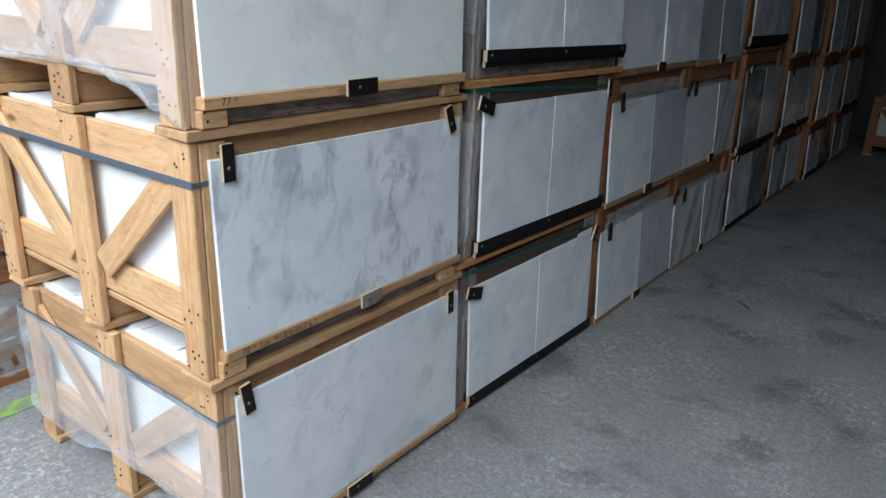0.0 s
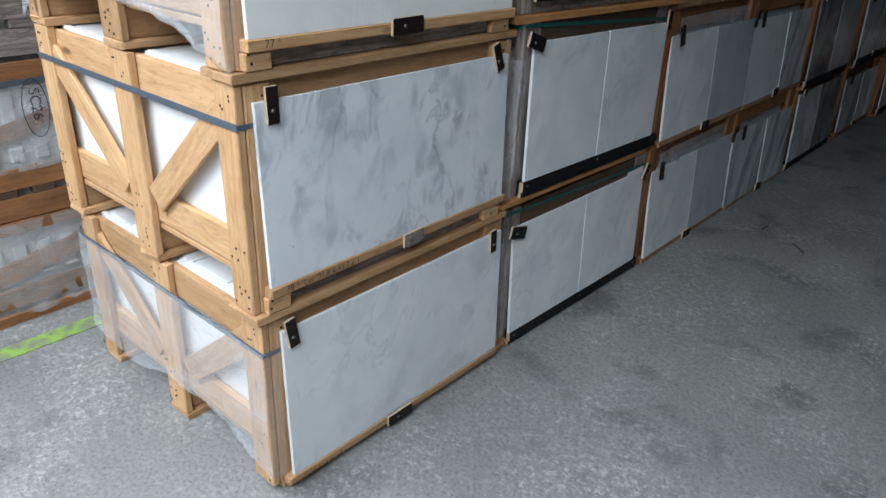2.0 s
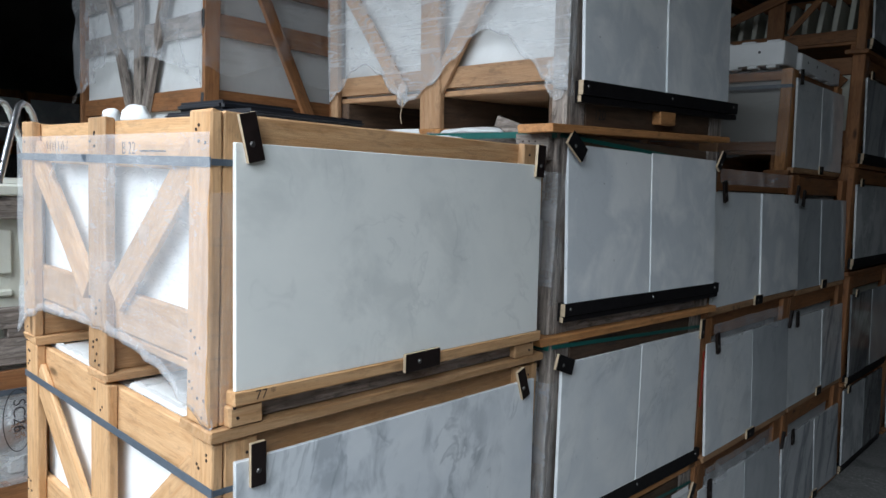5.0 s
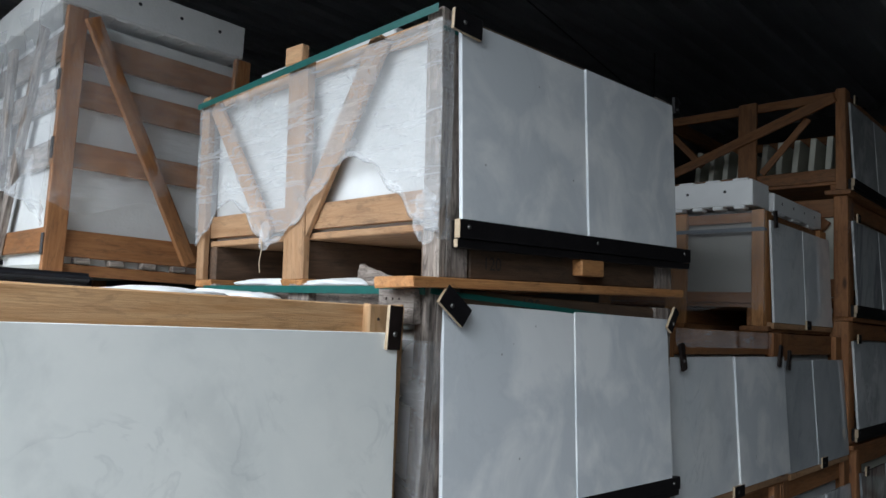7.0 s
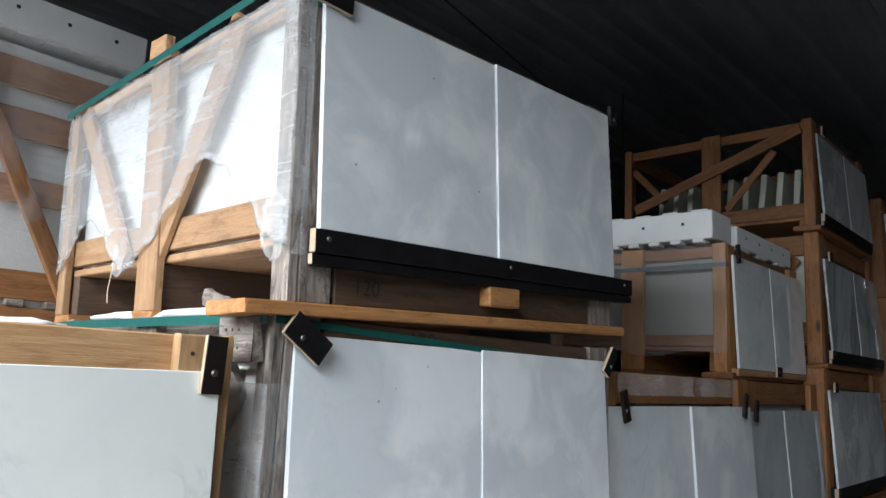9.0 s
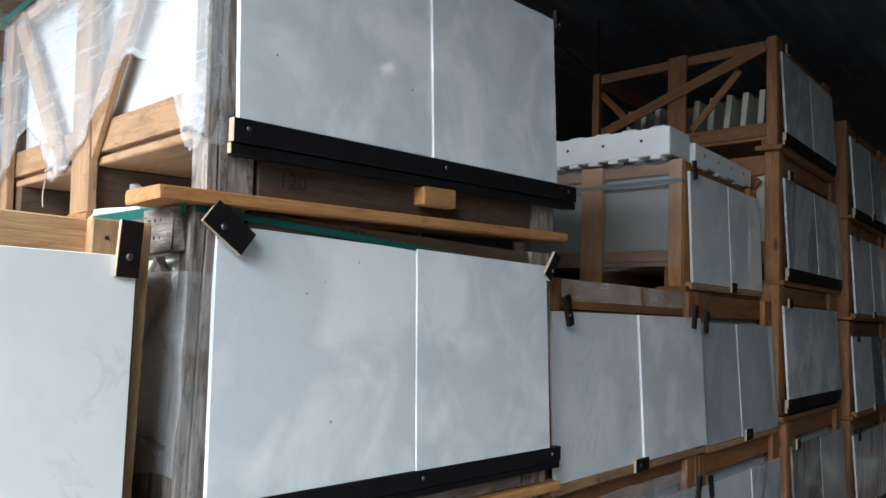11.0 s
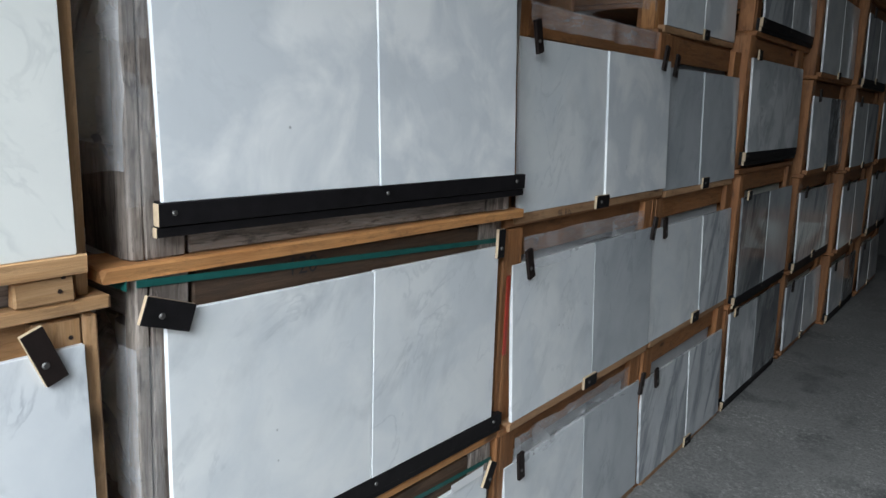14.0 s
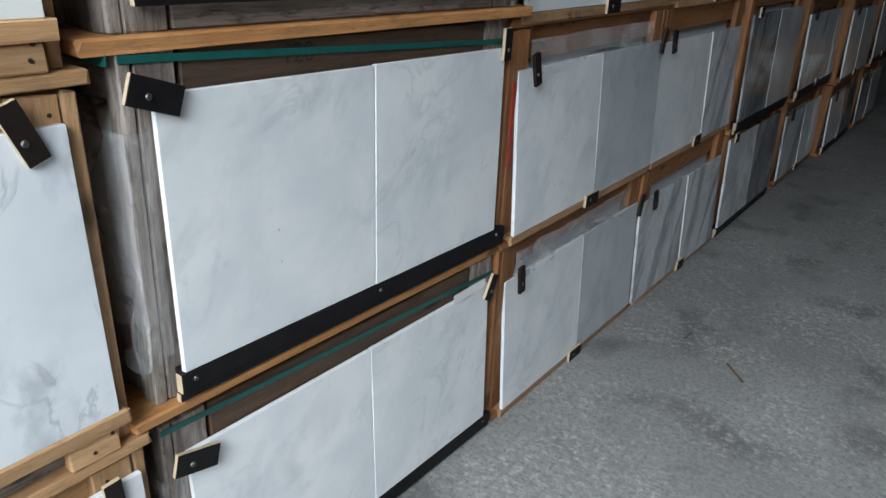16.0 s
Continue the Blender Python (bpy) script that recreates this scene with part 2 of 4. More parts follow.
def film_material(name, cover, tint=(0.88, 0.90, 0.92), pulled=0.8):
    """Thin stretch film: partly see-through, milky where it folds, with sharp gloss."""
    m, nt, b = shader(name, 0.2)
    b.inputs["Base Color"].default_value = (*tint, 1)
    fold = noise_tex(nt, coords(nt, (1.5, 1.5, 2.5)), 3.0, 5, 0.6, 1.0)
    crease = noise_tex(nt, coords(nt, (4, 4, 14)), 3.0, 3, 0.5, 3.0)
    a = ramp(nt, fold, [(0.3, (cover * 0.75,) * 3), (0.55, (cover,) * 3), (0.8, (min(1, cover * 1.5),) * 3)])
    a = mix(nt, a, (min(1, cover * 2.2),) * 3, ramp(nt, crease, [(0.49, (0, 0, 0)), (0.50, (0.6, 0.6, 0.6)), (0.51, (0, 0, 0))]))
    pull = noise_tex(nt, coords(nt, (2.5, 2.5, 34)), 2.0, 4, 0.65, 0.4)
    a = mix(nt, a, (min(1, cover * 2.0),) * 3, ramp(nt, pull, [(0.56, (0, 0, 0)), (0.63, (pulled,) * 3), (0.68, (0, 0, 0))]))
    nt.links.new(a, b.inputs["Alpha"])
    bump(nt, b, mix(nt, fold, pull, 0.5 * pulled), 0.25 + 0.12 * pulled, 0.03)
    return m


def green_paint():
    m, nt, b = shader("worn_green_floor_paint", 0.6)
    v = coords(nt, (1, 1, 1), False)
    n = noise_tex(nt, v, 22, 6, 0.7)
    nt.links.new(ramp(nt, n, [(0.42, (0.19, 0.20, 0.16)), (0.56, (0.23, 0.37, 0.07)), (0.78, (0.31, 0.49, 0.09))]), b.inputs["Base Color"])
    return m


CONCRETE, FILM, FILM_MILKY, ROOF, GREENPAINT = concrete(), film_material("clear_stretch_film", 0.12), film_material("milky_stretch_film", 0.30, (0.76, 0.78, 0.81), 0.1), roof_material(), green_paint()

FILM_VEIL = film_material("heavy_stretch_film", 0.34, (0.66, 0.675, 0.69), 0.5)


# ---------------------------------------------------------------- mesh helpers
def link(name, mesh, m, parent, world_matrix, label=""):
    ob = new(name, mesh)
    if m is not None and not mesh.materials:
        mesh.materials.append(m)
    if parent is not None:
        ob.parent = parent
        up = parent.matrix_basis if parent.parent is None else parent.parent.matrix_basis @ parent.matrix_basis
        ob.matrix_basis = up.inverted() @ world_matrix
    else:
        ob.matrix_basis = world_matrix
    if label:
        ob["label"] = label
    return ob


def part(name, bm, m, parent, label="", at=None):
    """Link a bmesh given in world coordinates as one mesh object under a thing."""
    mesh = bpy.data.meshes.new(name)
    at = Vector(at) if at is not None else Vector((0, 0, 0))
    if at.length:
        bmesh.ops.translate(bm, verts=bm.verts, vec=-at)
    bm.to_mesh(mesh)
    bm.free()
    return link(name, mesh, m, parent, Matrix.Translation(at), label)


RNG = random.Random(5)


def slab_mesh(name, size, bevel=0.002, rough=0.0):
    bm = bmesh.new()
    bmesh.ops.create_cube(bm, size=1.0, matrix=Matrix.Diagonal((*size, 1)))
    if bevel:
        bmesh.ops.bevel(bm, geom=bm.edges[:], offset=bevel, segments=1, affect="EDGES")
    if rough:
        for v in bm.verts:
            v.co += Vector((RNG.uniform(-1, 1) * rough * 2, RNG.uniform(-1, 1) * rough, RNG.uniform(-1, 1) * rough))
    mesh = bpy.data.meshes.new(name)
    bm.to_mesh(mesh)
    bm.free()
    return mesh


def board(name, a, b, across, width, thick, m, parent, label="", rough=0.0015, bevel=0.0025):
    """A board from a to b (its middle line), as wide as width along across."""
    a, b, across = Vector(a), Vector(b), Vector(across)
    x = (b - a).normalized()
    z = x.cross(across).normalized()
    y = z.cross(x)
    w = Matrix((x, y, z)).transposed().to_4x4()
    w.translation = (a + b) / 2
    mesh = slab_mesh(name, ((b - a).length, width, thick), min(bevel, thick * 0.3), rough)
    return link(name, mesh, m, parent, w, label)


def block(name, lo, hi, m, parent, label="", bevel=0.003, rough=0.0):
    """An upright box between two corners; its grain runs along its longest side."""
    lo, hi = Vector(lo), Vector(hi)
    size, mid = hi - lo, (lo + hi) / 2
    k = max(range(3), key=lambda i: size[i])
    axes = [Vector((1, 0, 0)), Vector((0, 1, 0)), Vector((0, 0, 1))]
    a, b = mid - axes[k] * size[k] / 2, mid + axes[k] * size[k] / 2
    j = (k + 1) % 3
    i = (k + 2) % 3
    return board(name, a, b, axes[j], size[j], size[i], m, parent, label, rough, bevel)


def empty(name, at, label, category, group=""):
    ob = new(name)
    ob.empty_display_size = 0.1
    ob.matrix_basis = Matrix.Translation(at)
    return tagged(ob, label, category, group)


def sheet(name, corner, u, v, nu, nv, m, parent, wrinkle=0.006, lower=None, label="", seed=0.0, roll=0.0):
    """A sheet of film from a corner along u and v (v hangs down); lower(s) shortens it along its hem,
    roll folds a gathered strip of it back up."""
    corner, u, v = Vector(corner), Vector(u), Vector(v)
    n = u.cross(v).normalized()
    bm = bmesh.new()
    grid = []
    for i in range(nu + 1):
        s = i / nu
        reach = lower(s) if lower else 1.0
        row = []
        for j in range(nv + 1):
            t = j / nv * reach
            p = corner + u * s + v * t
            d = noise.noise(Vector((p.x * 9 + seed, p.y * 9, p.z * 7))) + 0.6 * noise.noise(Vector((p.x * 28, p.y * 28 + seed, p.z * 16)))
            hem = max(0.0, (j / nv - 0.75) * 4)
            row.append(bm.verts.new(p + n * wrinkle * d * (1 + 1.5 * hem)))
        if roll:
            down = v.normalized()
            for j in range(1, 5):
                tall = roll * (0.7 + 0.9 * noise.noise(Vector((s * 13, seed, 1)))) * j / 4
                q = row[nv].co - down * tall + n * (0.004 + 0.006 * noise.noise(Vector((s * 60, j * 0.7, seed))))
                row.append(bm.verts.new(q))
        grid.append(row)
    for i in range(nu):
        for j in range(len(grid[0]) - 1):
            bm.faces.new((grid[i][j], grid[i + 1][j], grid[i + 1][j + 1], grid[i][j + 1])).smooth = True
    return part(name, bm, m, parent, label)


def hem_line(marks, top, drop):
    """The hem of a hanging sheet, smooth between marks (share of the width, height)."""
    def reach(s):
        for (a, p), (b, q) in zip(marks, marks[1:]):
            if a <= s <= b:
                f = (s - a) / (b - a)
                return (top - p - (q - p) * f * f * (3 - 2 * f)) / drop
        return (top - marks[-1][1]) / drop
    return reach


def writing(text, at, right, up, size, m, parent=None, label=""):
    """Hand lettering as a flat mesh that lies on a surface."""
    cu = bpy.data.curves.new("writing", "FONT")
    cu.body, cu.size, cu.offset = text, size, -0.005 * size
    tmp = bpy.data.objects.new("writing", cu)
    mesh = bpy.data.meshes.new_from_object(tmp)
    bpy.data.objects.remove(tmp)
    right, up = Vector(right).normalized(), Vector(up).normalized()
    w = Matrix((right, up, right.cross(up))).transposed().to_4x4()
    w.translation = Vector(at)
    return link("writing", mesh, m, parent, w, label)


def bars(at, right, up, count, size, m, parent):
    """Writing that cannot be read: a row of strokes."""
    right, up, at = Vector(right).normalized(), Vector(up).normalized(), Vector(at)
    n = right.cross(up)
    bm = bmesh.new()
    for i in range(count):
        p = at + right * (i * size * 0.75) + up * RNG.uniform(-0.1, 0.1) * size
        q = p + up * size * RNG.uniform(0.6, 1) + right * RNG.uniform(-0.3, 0.3) * size
        e = right * size * 0.07
        vs = [bm.verts.new(c + n * 0.0005) for c in (p - e, p + e, q + e, q - e)]
        bm.faces.new(vs)
    return part("writing", bm, m, parent)


def arc_line(name, points, radius, m, parent):
    """A thin round line through points, as a mesh."""
    cu = bpy.data.curves.new(name, "CURVE")
    cu.dimensions, cu.bevel_depth, cu.bevel_resolution = "3D", radius, 2
    sp = cu.splines.new("POLY")
    sp.points.add(len(points) - 1)
    for p, c in zip(sp.points, points):
        p.co = (*c, 1)
    tmp = bpy.data.objects.new(name, cu)
    mesh = bpy.data.meshes.new_from_object(tmp)
    bpy.data.objects.remove(tmp)
    return link(name, mesh, m, parent, Matrix.Identity(4))


# ---------------------------------------------------------------- the hall
def shell(name, lo, hi, m, label):
    return tagged(block(name, lo, hi, m, None, "", 0.0), label, "wall", kind="structure")


floor_bm = bmesh.new()
bmesh.ops.create_grid(floor_bm, x_segments=60, y_segments=60, size=1.0)
for v in floor_bm.verts:
    v.co = Vector((v.co.x * 60 - 2, v.co.y * 60 + 4, 0.0))
tagged(part("floor", floor_bm, CONCRETE, None), "worn grey concrete floor with dark stains and scuffs", "floor", kind="structure")

X0, X1, Y0, Y1, ZC = -11.0, 9.0, -0.22, 10.4, 4.15
DX0, DX1, DZ = -4.2, 1.9, 3.6
shell("wall_west", (X0 - 0.2, Y0, 0), (X0, Y1, ZC + 0.5), WALLM, "plain grey plastered wall of the store")
shell("wall_east", (X1, Y0, 0), (X1 + 0.2, Y1, ZC + 0.5), WALLM, "plain grey plastered wall of the store")
shell("wall_north", (X0 - 0.2, Y1, 0), (X1 + 0.2, Y1 + 0.2, ZC + 0.5), WALLM, "dim grey end wall of the store")
south = new("wall_south")
tagged(south, "grey wall with a wide open loading door", "wall", kind="structure")
for lo, hi in (((X0 - 0.2, Y0 - 0.2, 0), (DX0, Y0, ZC + 0.5)), ((DX1, Y0 - 0.2, 0), (X1 + 0.2, Y0, ZC + 0.5)), ((DX0, Y0 - 0.2, DZ), (DX1, Y0, ZC + 0.5))):
    block("wall_panel", lo, hi, WALLM, south, "", 0.0)

roof_bm = bmesh.new()
pitch, steps = 0.22, int((X1 - X0 + 1.0) / 0.22)
prof = []
for i in range(steps):
    x = X0 - 0.4 + i * pitch
    prof += [(x, 0.0), (x + 0.11, 0.0), (x + 0.135, 0.045), (x + 0.195, 0.045)]
rows = [[roof_bm.verts.new((x, y, ZC + 0.38 + dz - abs(x + 1.0) * 0.03)) for x, dz in prof] for y in (Y0 - 0.3, Y1 + 0.3)]
top = [[roof_bm.verts.new((x, y, ZC + 0.46 + dz - abs(x + 1.0) * 0.03)) for x, dz in prof] for y in (Y0 - 0.3, Y1 + 0.3)]
for i in range(len(prof) - 1):
    roof_bm.faces.new((rows[0][i], rows[1][i], rows[1][i + 1], rows[0][i + 1]))
    roof_bm.faces.new((top[0][i], top[0][i + 1], top[1][i + 1], top[1][i]))
tagged(part("ceiling", roof_bm, ROOF, None), "dark corrugated metal roof sheeting in deep shade", "ceiling", kind="structure")
tagged(block("floor_stripe", (-2.635, -0.7, -0.02), (-2.55, 1.2, 0.0035), GREENPAINT, None, "", 0.0), "worn bright green painted line on the concrete", "floor marking", kind="structure")


# ---------------------------------------------------------------- things
def clip(c, x, y, z, w, h, turn=0.0, dark=DARKBROWN, edge=PALE):
    """A small plywood keeper with a dark face and pale edges, held by one screw."""
    t = 0.010
    bm = bmesh.new()
    bmesh.ops.create_cube(bm, size=1.0, matrix=Matrix.Diagonal((t, w, h, 1)))
    bmesh.ops.bevel(bm, geom=bm.edges[:], offset=0.001, segments=1, affect="EDGES")
    mesh = bpy.data.meshes.new("clip")
    bm.to_mesh(mesh)
    bm.free()
    mesh.materials.append(edge)
    mesh.materials.append(dark)
    for p in mesh.polygons:
        p.material_index = 1 if abs(p.normal.x) > 0.5 else 0
    ob = link("clip", mesh, None, c, pose(x + t / 2, y, z, turn), "dark plywood keeper with pale edges")
    bm = bmesh.new()
    bmesh.ops.create_cone(bm, cap_ends=True, segments=10, radius1=0.006, radius2=0.004, depth=0.003, matrix=pose(x + t + 0.001, y, z, 0, 90, 0) @ pose(0.012 if h > w else 0.0, -0.012 if w >= h else 0, 0))
    part("screw", bm, STEEL, ob)
    return ob


def ledge(c, x, y0, y1, z0, z1):
    """A long black plywood strip with a pale end that carries the slabs: a batten with two facing strips."""
    for name, lo, hi in (("ledge", (x, y0 + 0.012, z0), (x + 0.017, y1 - 0.012, z1)), ("ledge_lip", (x + 0.0175, y0, z0), (x + 0.029, y1, z0 + (z1 - z0) * 0.30)), ("ledge_face", (x + 0.0175, y0 + 0.002, z0 + (z1 - z0) * 0.33), (x + 0.0335, y1 - 0.002, z1))):
        bm = bmesh.new()
        bmesh.ops.create_cube(bm, size=1.0, matrix=Matrix.Translation((Vector(lo) + Vector(hi)) / 2) @ Matrix.Diagonal((*(Vector(hi) - Vector(lo)), 1)))
        bmesh.ops.bevel(bm, geom=bm.edges[:], offset=0.0012, segments=1, affect="EDGES")
        mesh = bpy.data.meshes.new(name)
        bm.to_mesh(mesh)
        bm.free()
        mesh.materials.append(BLACK)
        mesh.materials.append(PALE)
        for p in mesh.polygons:
            p.material_index = 1 if abs(p.normal.y) > 0.5 and name != "ledge" else 0
        ob = link(name, mesh, None, c, Matrix.Identity(4), "black plywood strip with pale ends" if name != "ledge" else "")
    for f in (0.03, 0.5, 0.96):
        sc = bmesh.new()
        bmesh.ops.create_cone(sc, cap_ends=True, segments=10, radius1=0.005, radius2=0.0035, depth=0.003, matrix=pose(x + 0.0347, y0 + (y1 - y0) * f, z1 - 0.016, 0, 90, 0))
        part("screw", sc, STEEL, ob)
    return ob


def marble_slab(xb, y0, y1, z0, z1, m, label, lean=0.022, group=""):
    """A thin polished slab that stands on its ledge and leans back."""
    h, t = z1 - z0, 0.011
    tilt = math.atan2(lean, h)
    mesh = slab_mesh("marble_slab", (t, y1 - y0, h / math.cos(tilt)), 0.0012)
    mid = ((xb + xb - lean) / 2 + t / 2, (y0 + y1) / 2, (z0 + z1) / 2)
    ob = link("marble_slab", mesh, m, None, Matrix.Translation(mid) @ pose(0, 0, 0, 0, -math.degrees(tilt), 0))
    return tagged(ob, label, "marble slab", group)


def strap(c, x0, x1, y0, y1, za, zb, m, sag=0.0, sides=True, proud=0.0, drop=0.0):
    """A flat band round the crate, along its front and its side."""
    e = 0.0015
    board("strap", (x1 + e, y0, za - drop), (x1 + e, y1, zb - drop), (0, 0, 1), 0.012, 0.0015, m, c, rough=0.0)
    if sides:
        board("strap", (x0, y0 - e - proud, za + sag), (x1 + e, y0 - e - proud, za), (0, 0, 1), 0.018, 0.0015, m, c, rough=0.0)


def nudge(obs, pivot, move, yaw=0.0, slope=0.0):
    """Shift a crate with its slabs a little, as the stack really stands."""
    m = Matrix.Translation(Vector(pivot) + Vector(move)) @ pose(0, 0, 0, slope, 0, yaw) @ Matrix.Translation(-Vector(pivot))
    for ob in obs:
        ob.matrix_basis = m @ ob.matrix_basis


NAIL_BM = bmesh.new()
bmesh.ops.create_cone(NAIL_BM, cap_ends=True, segments=7, radius1=0.0035, radius2=0.003, depth=0.002)
NAIL_MESH = bpy.data.meshes.new("nail_head")
NAIL_BM.to_mesh(NAIL_MESH)
NAIL_BM.free()


def nails(c, spots):
    for p, n in spots:
        q = Vector(n).to_track_quat("Z", "Y").to_matrix().to_4x4()
        q.translation = Vector(p)
        link("nail_head", NAIL_MESH, NAILM, c, q)


def film_knot(c, at, size, seed, label="crumpled gather of clear film"):
    """Stretch film bunched into a crinkled knot."""
    bm = bmesh.new()
    bmesh.ops.create_icosphere(bm, subdivisions=4, radius=0.5)
    for v in bm.verts:
        n1 = noise.noise(v.co * 5 + Vector((seed, 0, 0)))
        n2 = abs(noise.noise(Vector((v.co.x * 16, v.co.y * 16 + seed, v.co.z * 5))))
        d = 0.75 + 0.4 * n1 + 0.75 * n2
        v.co = Vector((v.co.x * size[0] * d, v.co.y * size[1] * d, v.co.z * size[2] * (0.9 + 0.3 * n1)))
    bmesh.ops.translate(bm, verts=bm.verts, vec=Vector(at))
    return part("film_knot", bm, FILM, c, label)


def crate(label, group, xf, y0, y1, z0, z1, depth, post=PINE, rail=PINE, skid=PINE, fill=PAPER, face=None, gap=0.10, inner=None, skid_out=0.02, post_w=0.085, tops=(0.115, 0.115, 0.05), rail_h=(0.097, 0.093), brace=True, ends=(0.0, 0.0), open_fill=False):
    """A slatted timber crate: skids, bearers, deck, corner posts, rails, crossed braces and its packed load."""
    xb, xm = xf - depth, xf - depth / 2
    c = empty("crate", (xm, (y0 + y1) / 2, z0), label, "crate", group)
    J = lambda s=0.004: RNG.uniform(-s, s)
    T = 0.022
    # skids and bearers across the base
    for k, x in enumerate((xf - 0.05, xm, xb + 0.05)):
        lo, hi = (-ends[0], ends[1]) if k == 0 else (0.0, 0.0)
        block("skid", (x - 0.05, y0 + lo, z0), (x + 0.05 + (skid_out if k == 0 else 0), y1 + hi, z0 + T), skid, c, rough=0.002)
        block("bearer", (x - 0.03, y0 + 0.026, z0 + T), (x + 0.03, y1 - 0.026, z0 + gap), BROWN if post is OLD else rail, c)
    block("deck", (xb + 0.01, y0 + 0.026, z0 + gap), (xf - 0.05, y1 - 0.026, z0 + gap + 0.018), rail, c)
    # packed load
    if not open_fill:
        block("load", (xb + 0.03, y0 + 0.046, z0 + gap + 0.019), (xf - 0.048, y1 - 0.046, z1 - 0.012), fill, c, bevel=0.006)
    # both ends
    for y, s in ((y0, 1), (y1, -1)):
        ya, yb, yc = y, y + s * T, y + s * 2 * T
        for x0, x1, zb in ((xf - post_w, xf, z0 + T), (xb, xb + post_w, z0 + T), (xm - 0.05, xm + 0.05, z0 + T)):
            block("post", (x0 + J(), min(ya, yb), zb), (x1 + (0 if x1 == xf else J()), max(ya, yb), z1 - 0.001), post if x1 == xf or inner is None else inner, c, rough=0.0012)
        for za, zb in ((z1 - 0.008 - rail_h[0], z1 - 0.008), (z0 + gap + 0.022, z0 + gap + 0.022 + rail_h[1])):
            block("rail", (xb + 0.01, min(yb, yc) + 0.0005, za + J()), (xf - 0.024, max(yb, yc) - 0.0005, zb), rail, c, rough=0.0015)
        if brace and s == 1:
            yy = y + T * 0.62
            zt, zb2 = z1 - tops[1], z0 + gap + tops[2]
            board("brace", (xf - tops[0], yy, zt), (xm + 0.075, yy, zb2), (0.8, 0, 0.5), 0.078, T * 0.7, rail, c)
            board("brace", (xb + tops[0], yy, zt), (xm - 0.075, yy, zb2), (-0.8, 0, 0.5), 0.078, T * 0.7, rail, c)
    # front and back
    for x, s in ((xf, -1), (xb, 1)):
        xa, xc, xd = x, x + s * T, x + s * 2 * T
        for ya, yb in ((y0 + T + 0.002, y0 + 0.092), (y1 - 0.092, y1 - T - 0.002)):
            block("front_post" if s == -1 else "back_post", (min(xa, xc), ya, z0 + T + 0.001), (max(xa, xc), yb, z1 - 0.002), post, c, rough=0.001)
        for za, zb in ((z1 - 0.09, z1 - 0.003), (z0 + gap - 0.02, z0 + gap + 0.07)):
            block("rail", (min(xc, xd) + 0.0005, y0 + T + 0.003, za), (max(xc, xd) - 0.0005, y1 - T - 0.003, zb), face or rail, c, rough=0.0012)
    return c


def pine_front(c, xf, y0, y1, zl, z0, wood_m=PINE, clips=()):
    """The pine ledge under a slab, with the packing blocks at its corners."""
    block("ledge", (xf + 0.0005, y0 + 0.035, zl - 0.027), (xf + 0.03, y1 - 0.012, zl), wood_m, c, rough=0.0012)
    if zl - 0.03 - z0 > 0.05:
        for ya, yb in ((y0 + 0.03, y0 + 0.10), (y1 - 0.11, y1 - 0.03)):
            block("corner_block", (xf + 0.0005, ya, z0 + 0.023), (xf + 0.022, yb, zl - 0.028), wood_m, c, rough=0.001)
        block("kick_board", (xf - 0.018, y0 + 0.1, z0 + 0.023), (xf - 0.003, y1 - 0.1, zl - 0.032), OLD, c)
    for k in clips:
        clip(c, xf + 0.03, *k)


def ragged_strip(c, x0, x1, y, z0, h, seed):
    """A torn strip of white foam standing in the top of a crate."""
    bm = bmesh.new()
    n = 70
    rowsf, rowsb = [], []
    for i in range(n + 1):
        x = x0 + (x1 - x0) * i / n
        t = h * (0.75 + 0.4 * noise.noise(Vector((x * 34, seed, 0))) + 0.25 * noise.noise(Vector((x * 110, seed, 3))))
        rowsf.append((bm.verts.new((x, y, z0)), bm.verts.new((x, y + 0.002 * noise.noise(Vector((x * 60, 0, seed))), z0 + t))))
        rowsb.append((bm.verts.new((x, y + 0.018, z0)), bm.verts.new((x, y + 0.016, z0 + t * 0.9))))
    for i in range(n):
        (a, b), (d, e) = rowsf[i], rowsf[i + 1]
        (a2, b2_), (d2, e2) = rowsb[i], rowsb[i + 1]
        bm.faces.new((a, d, e, b))
        bm.faces.new((b, e, e2, b2_))
        bm.faces.new((a2, b2_, e2, d2))
    return part("foam_rim", bm, FOAM, c, "torn white foam rim")


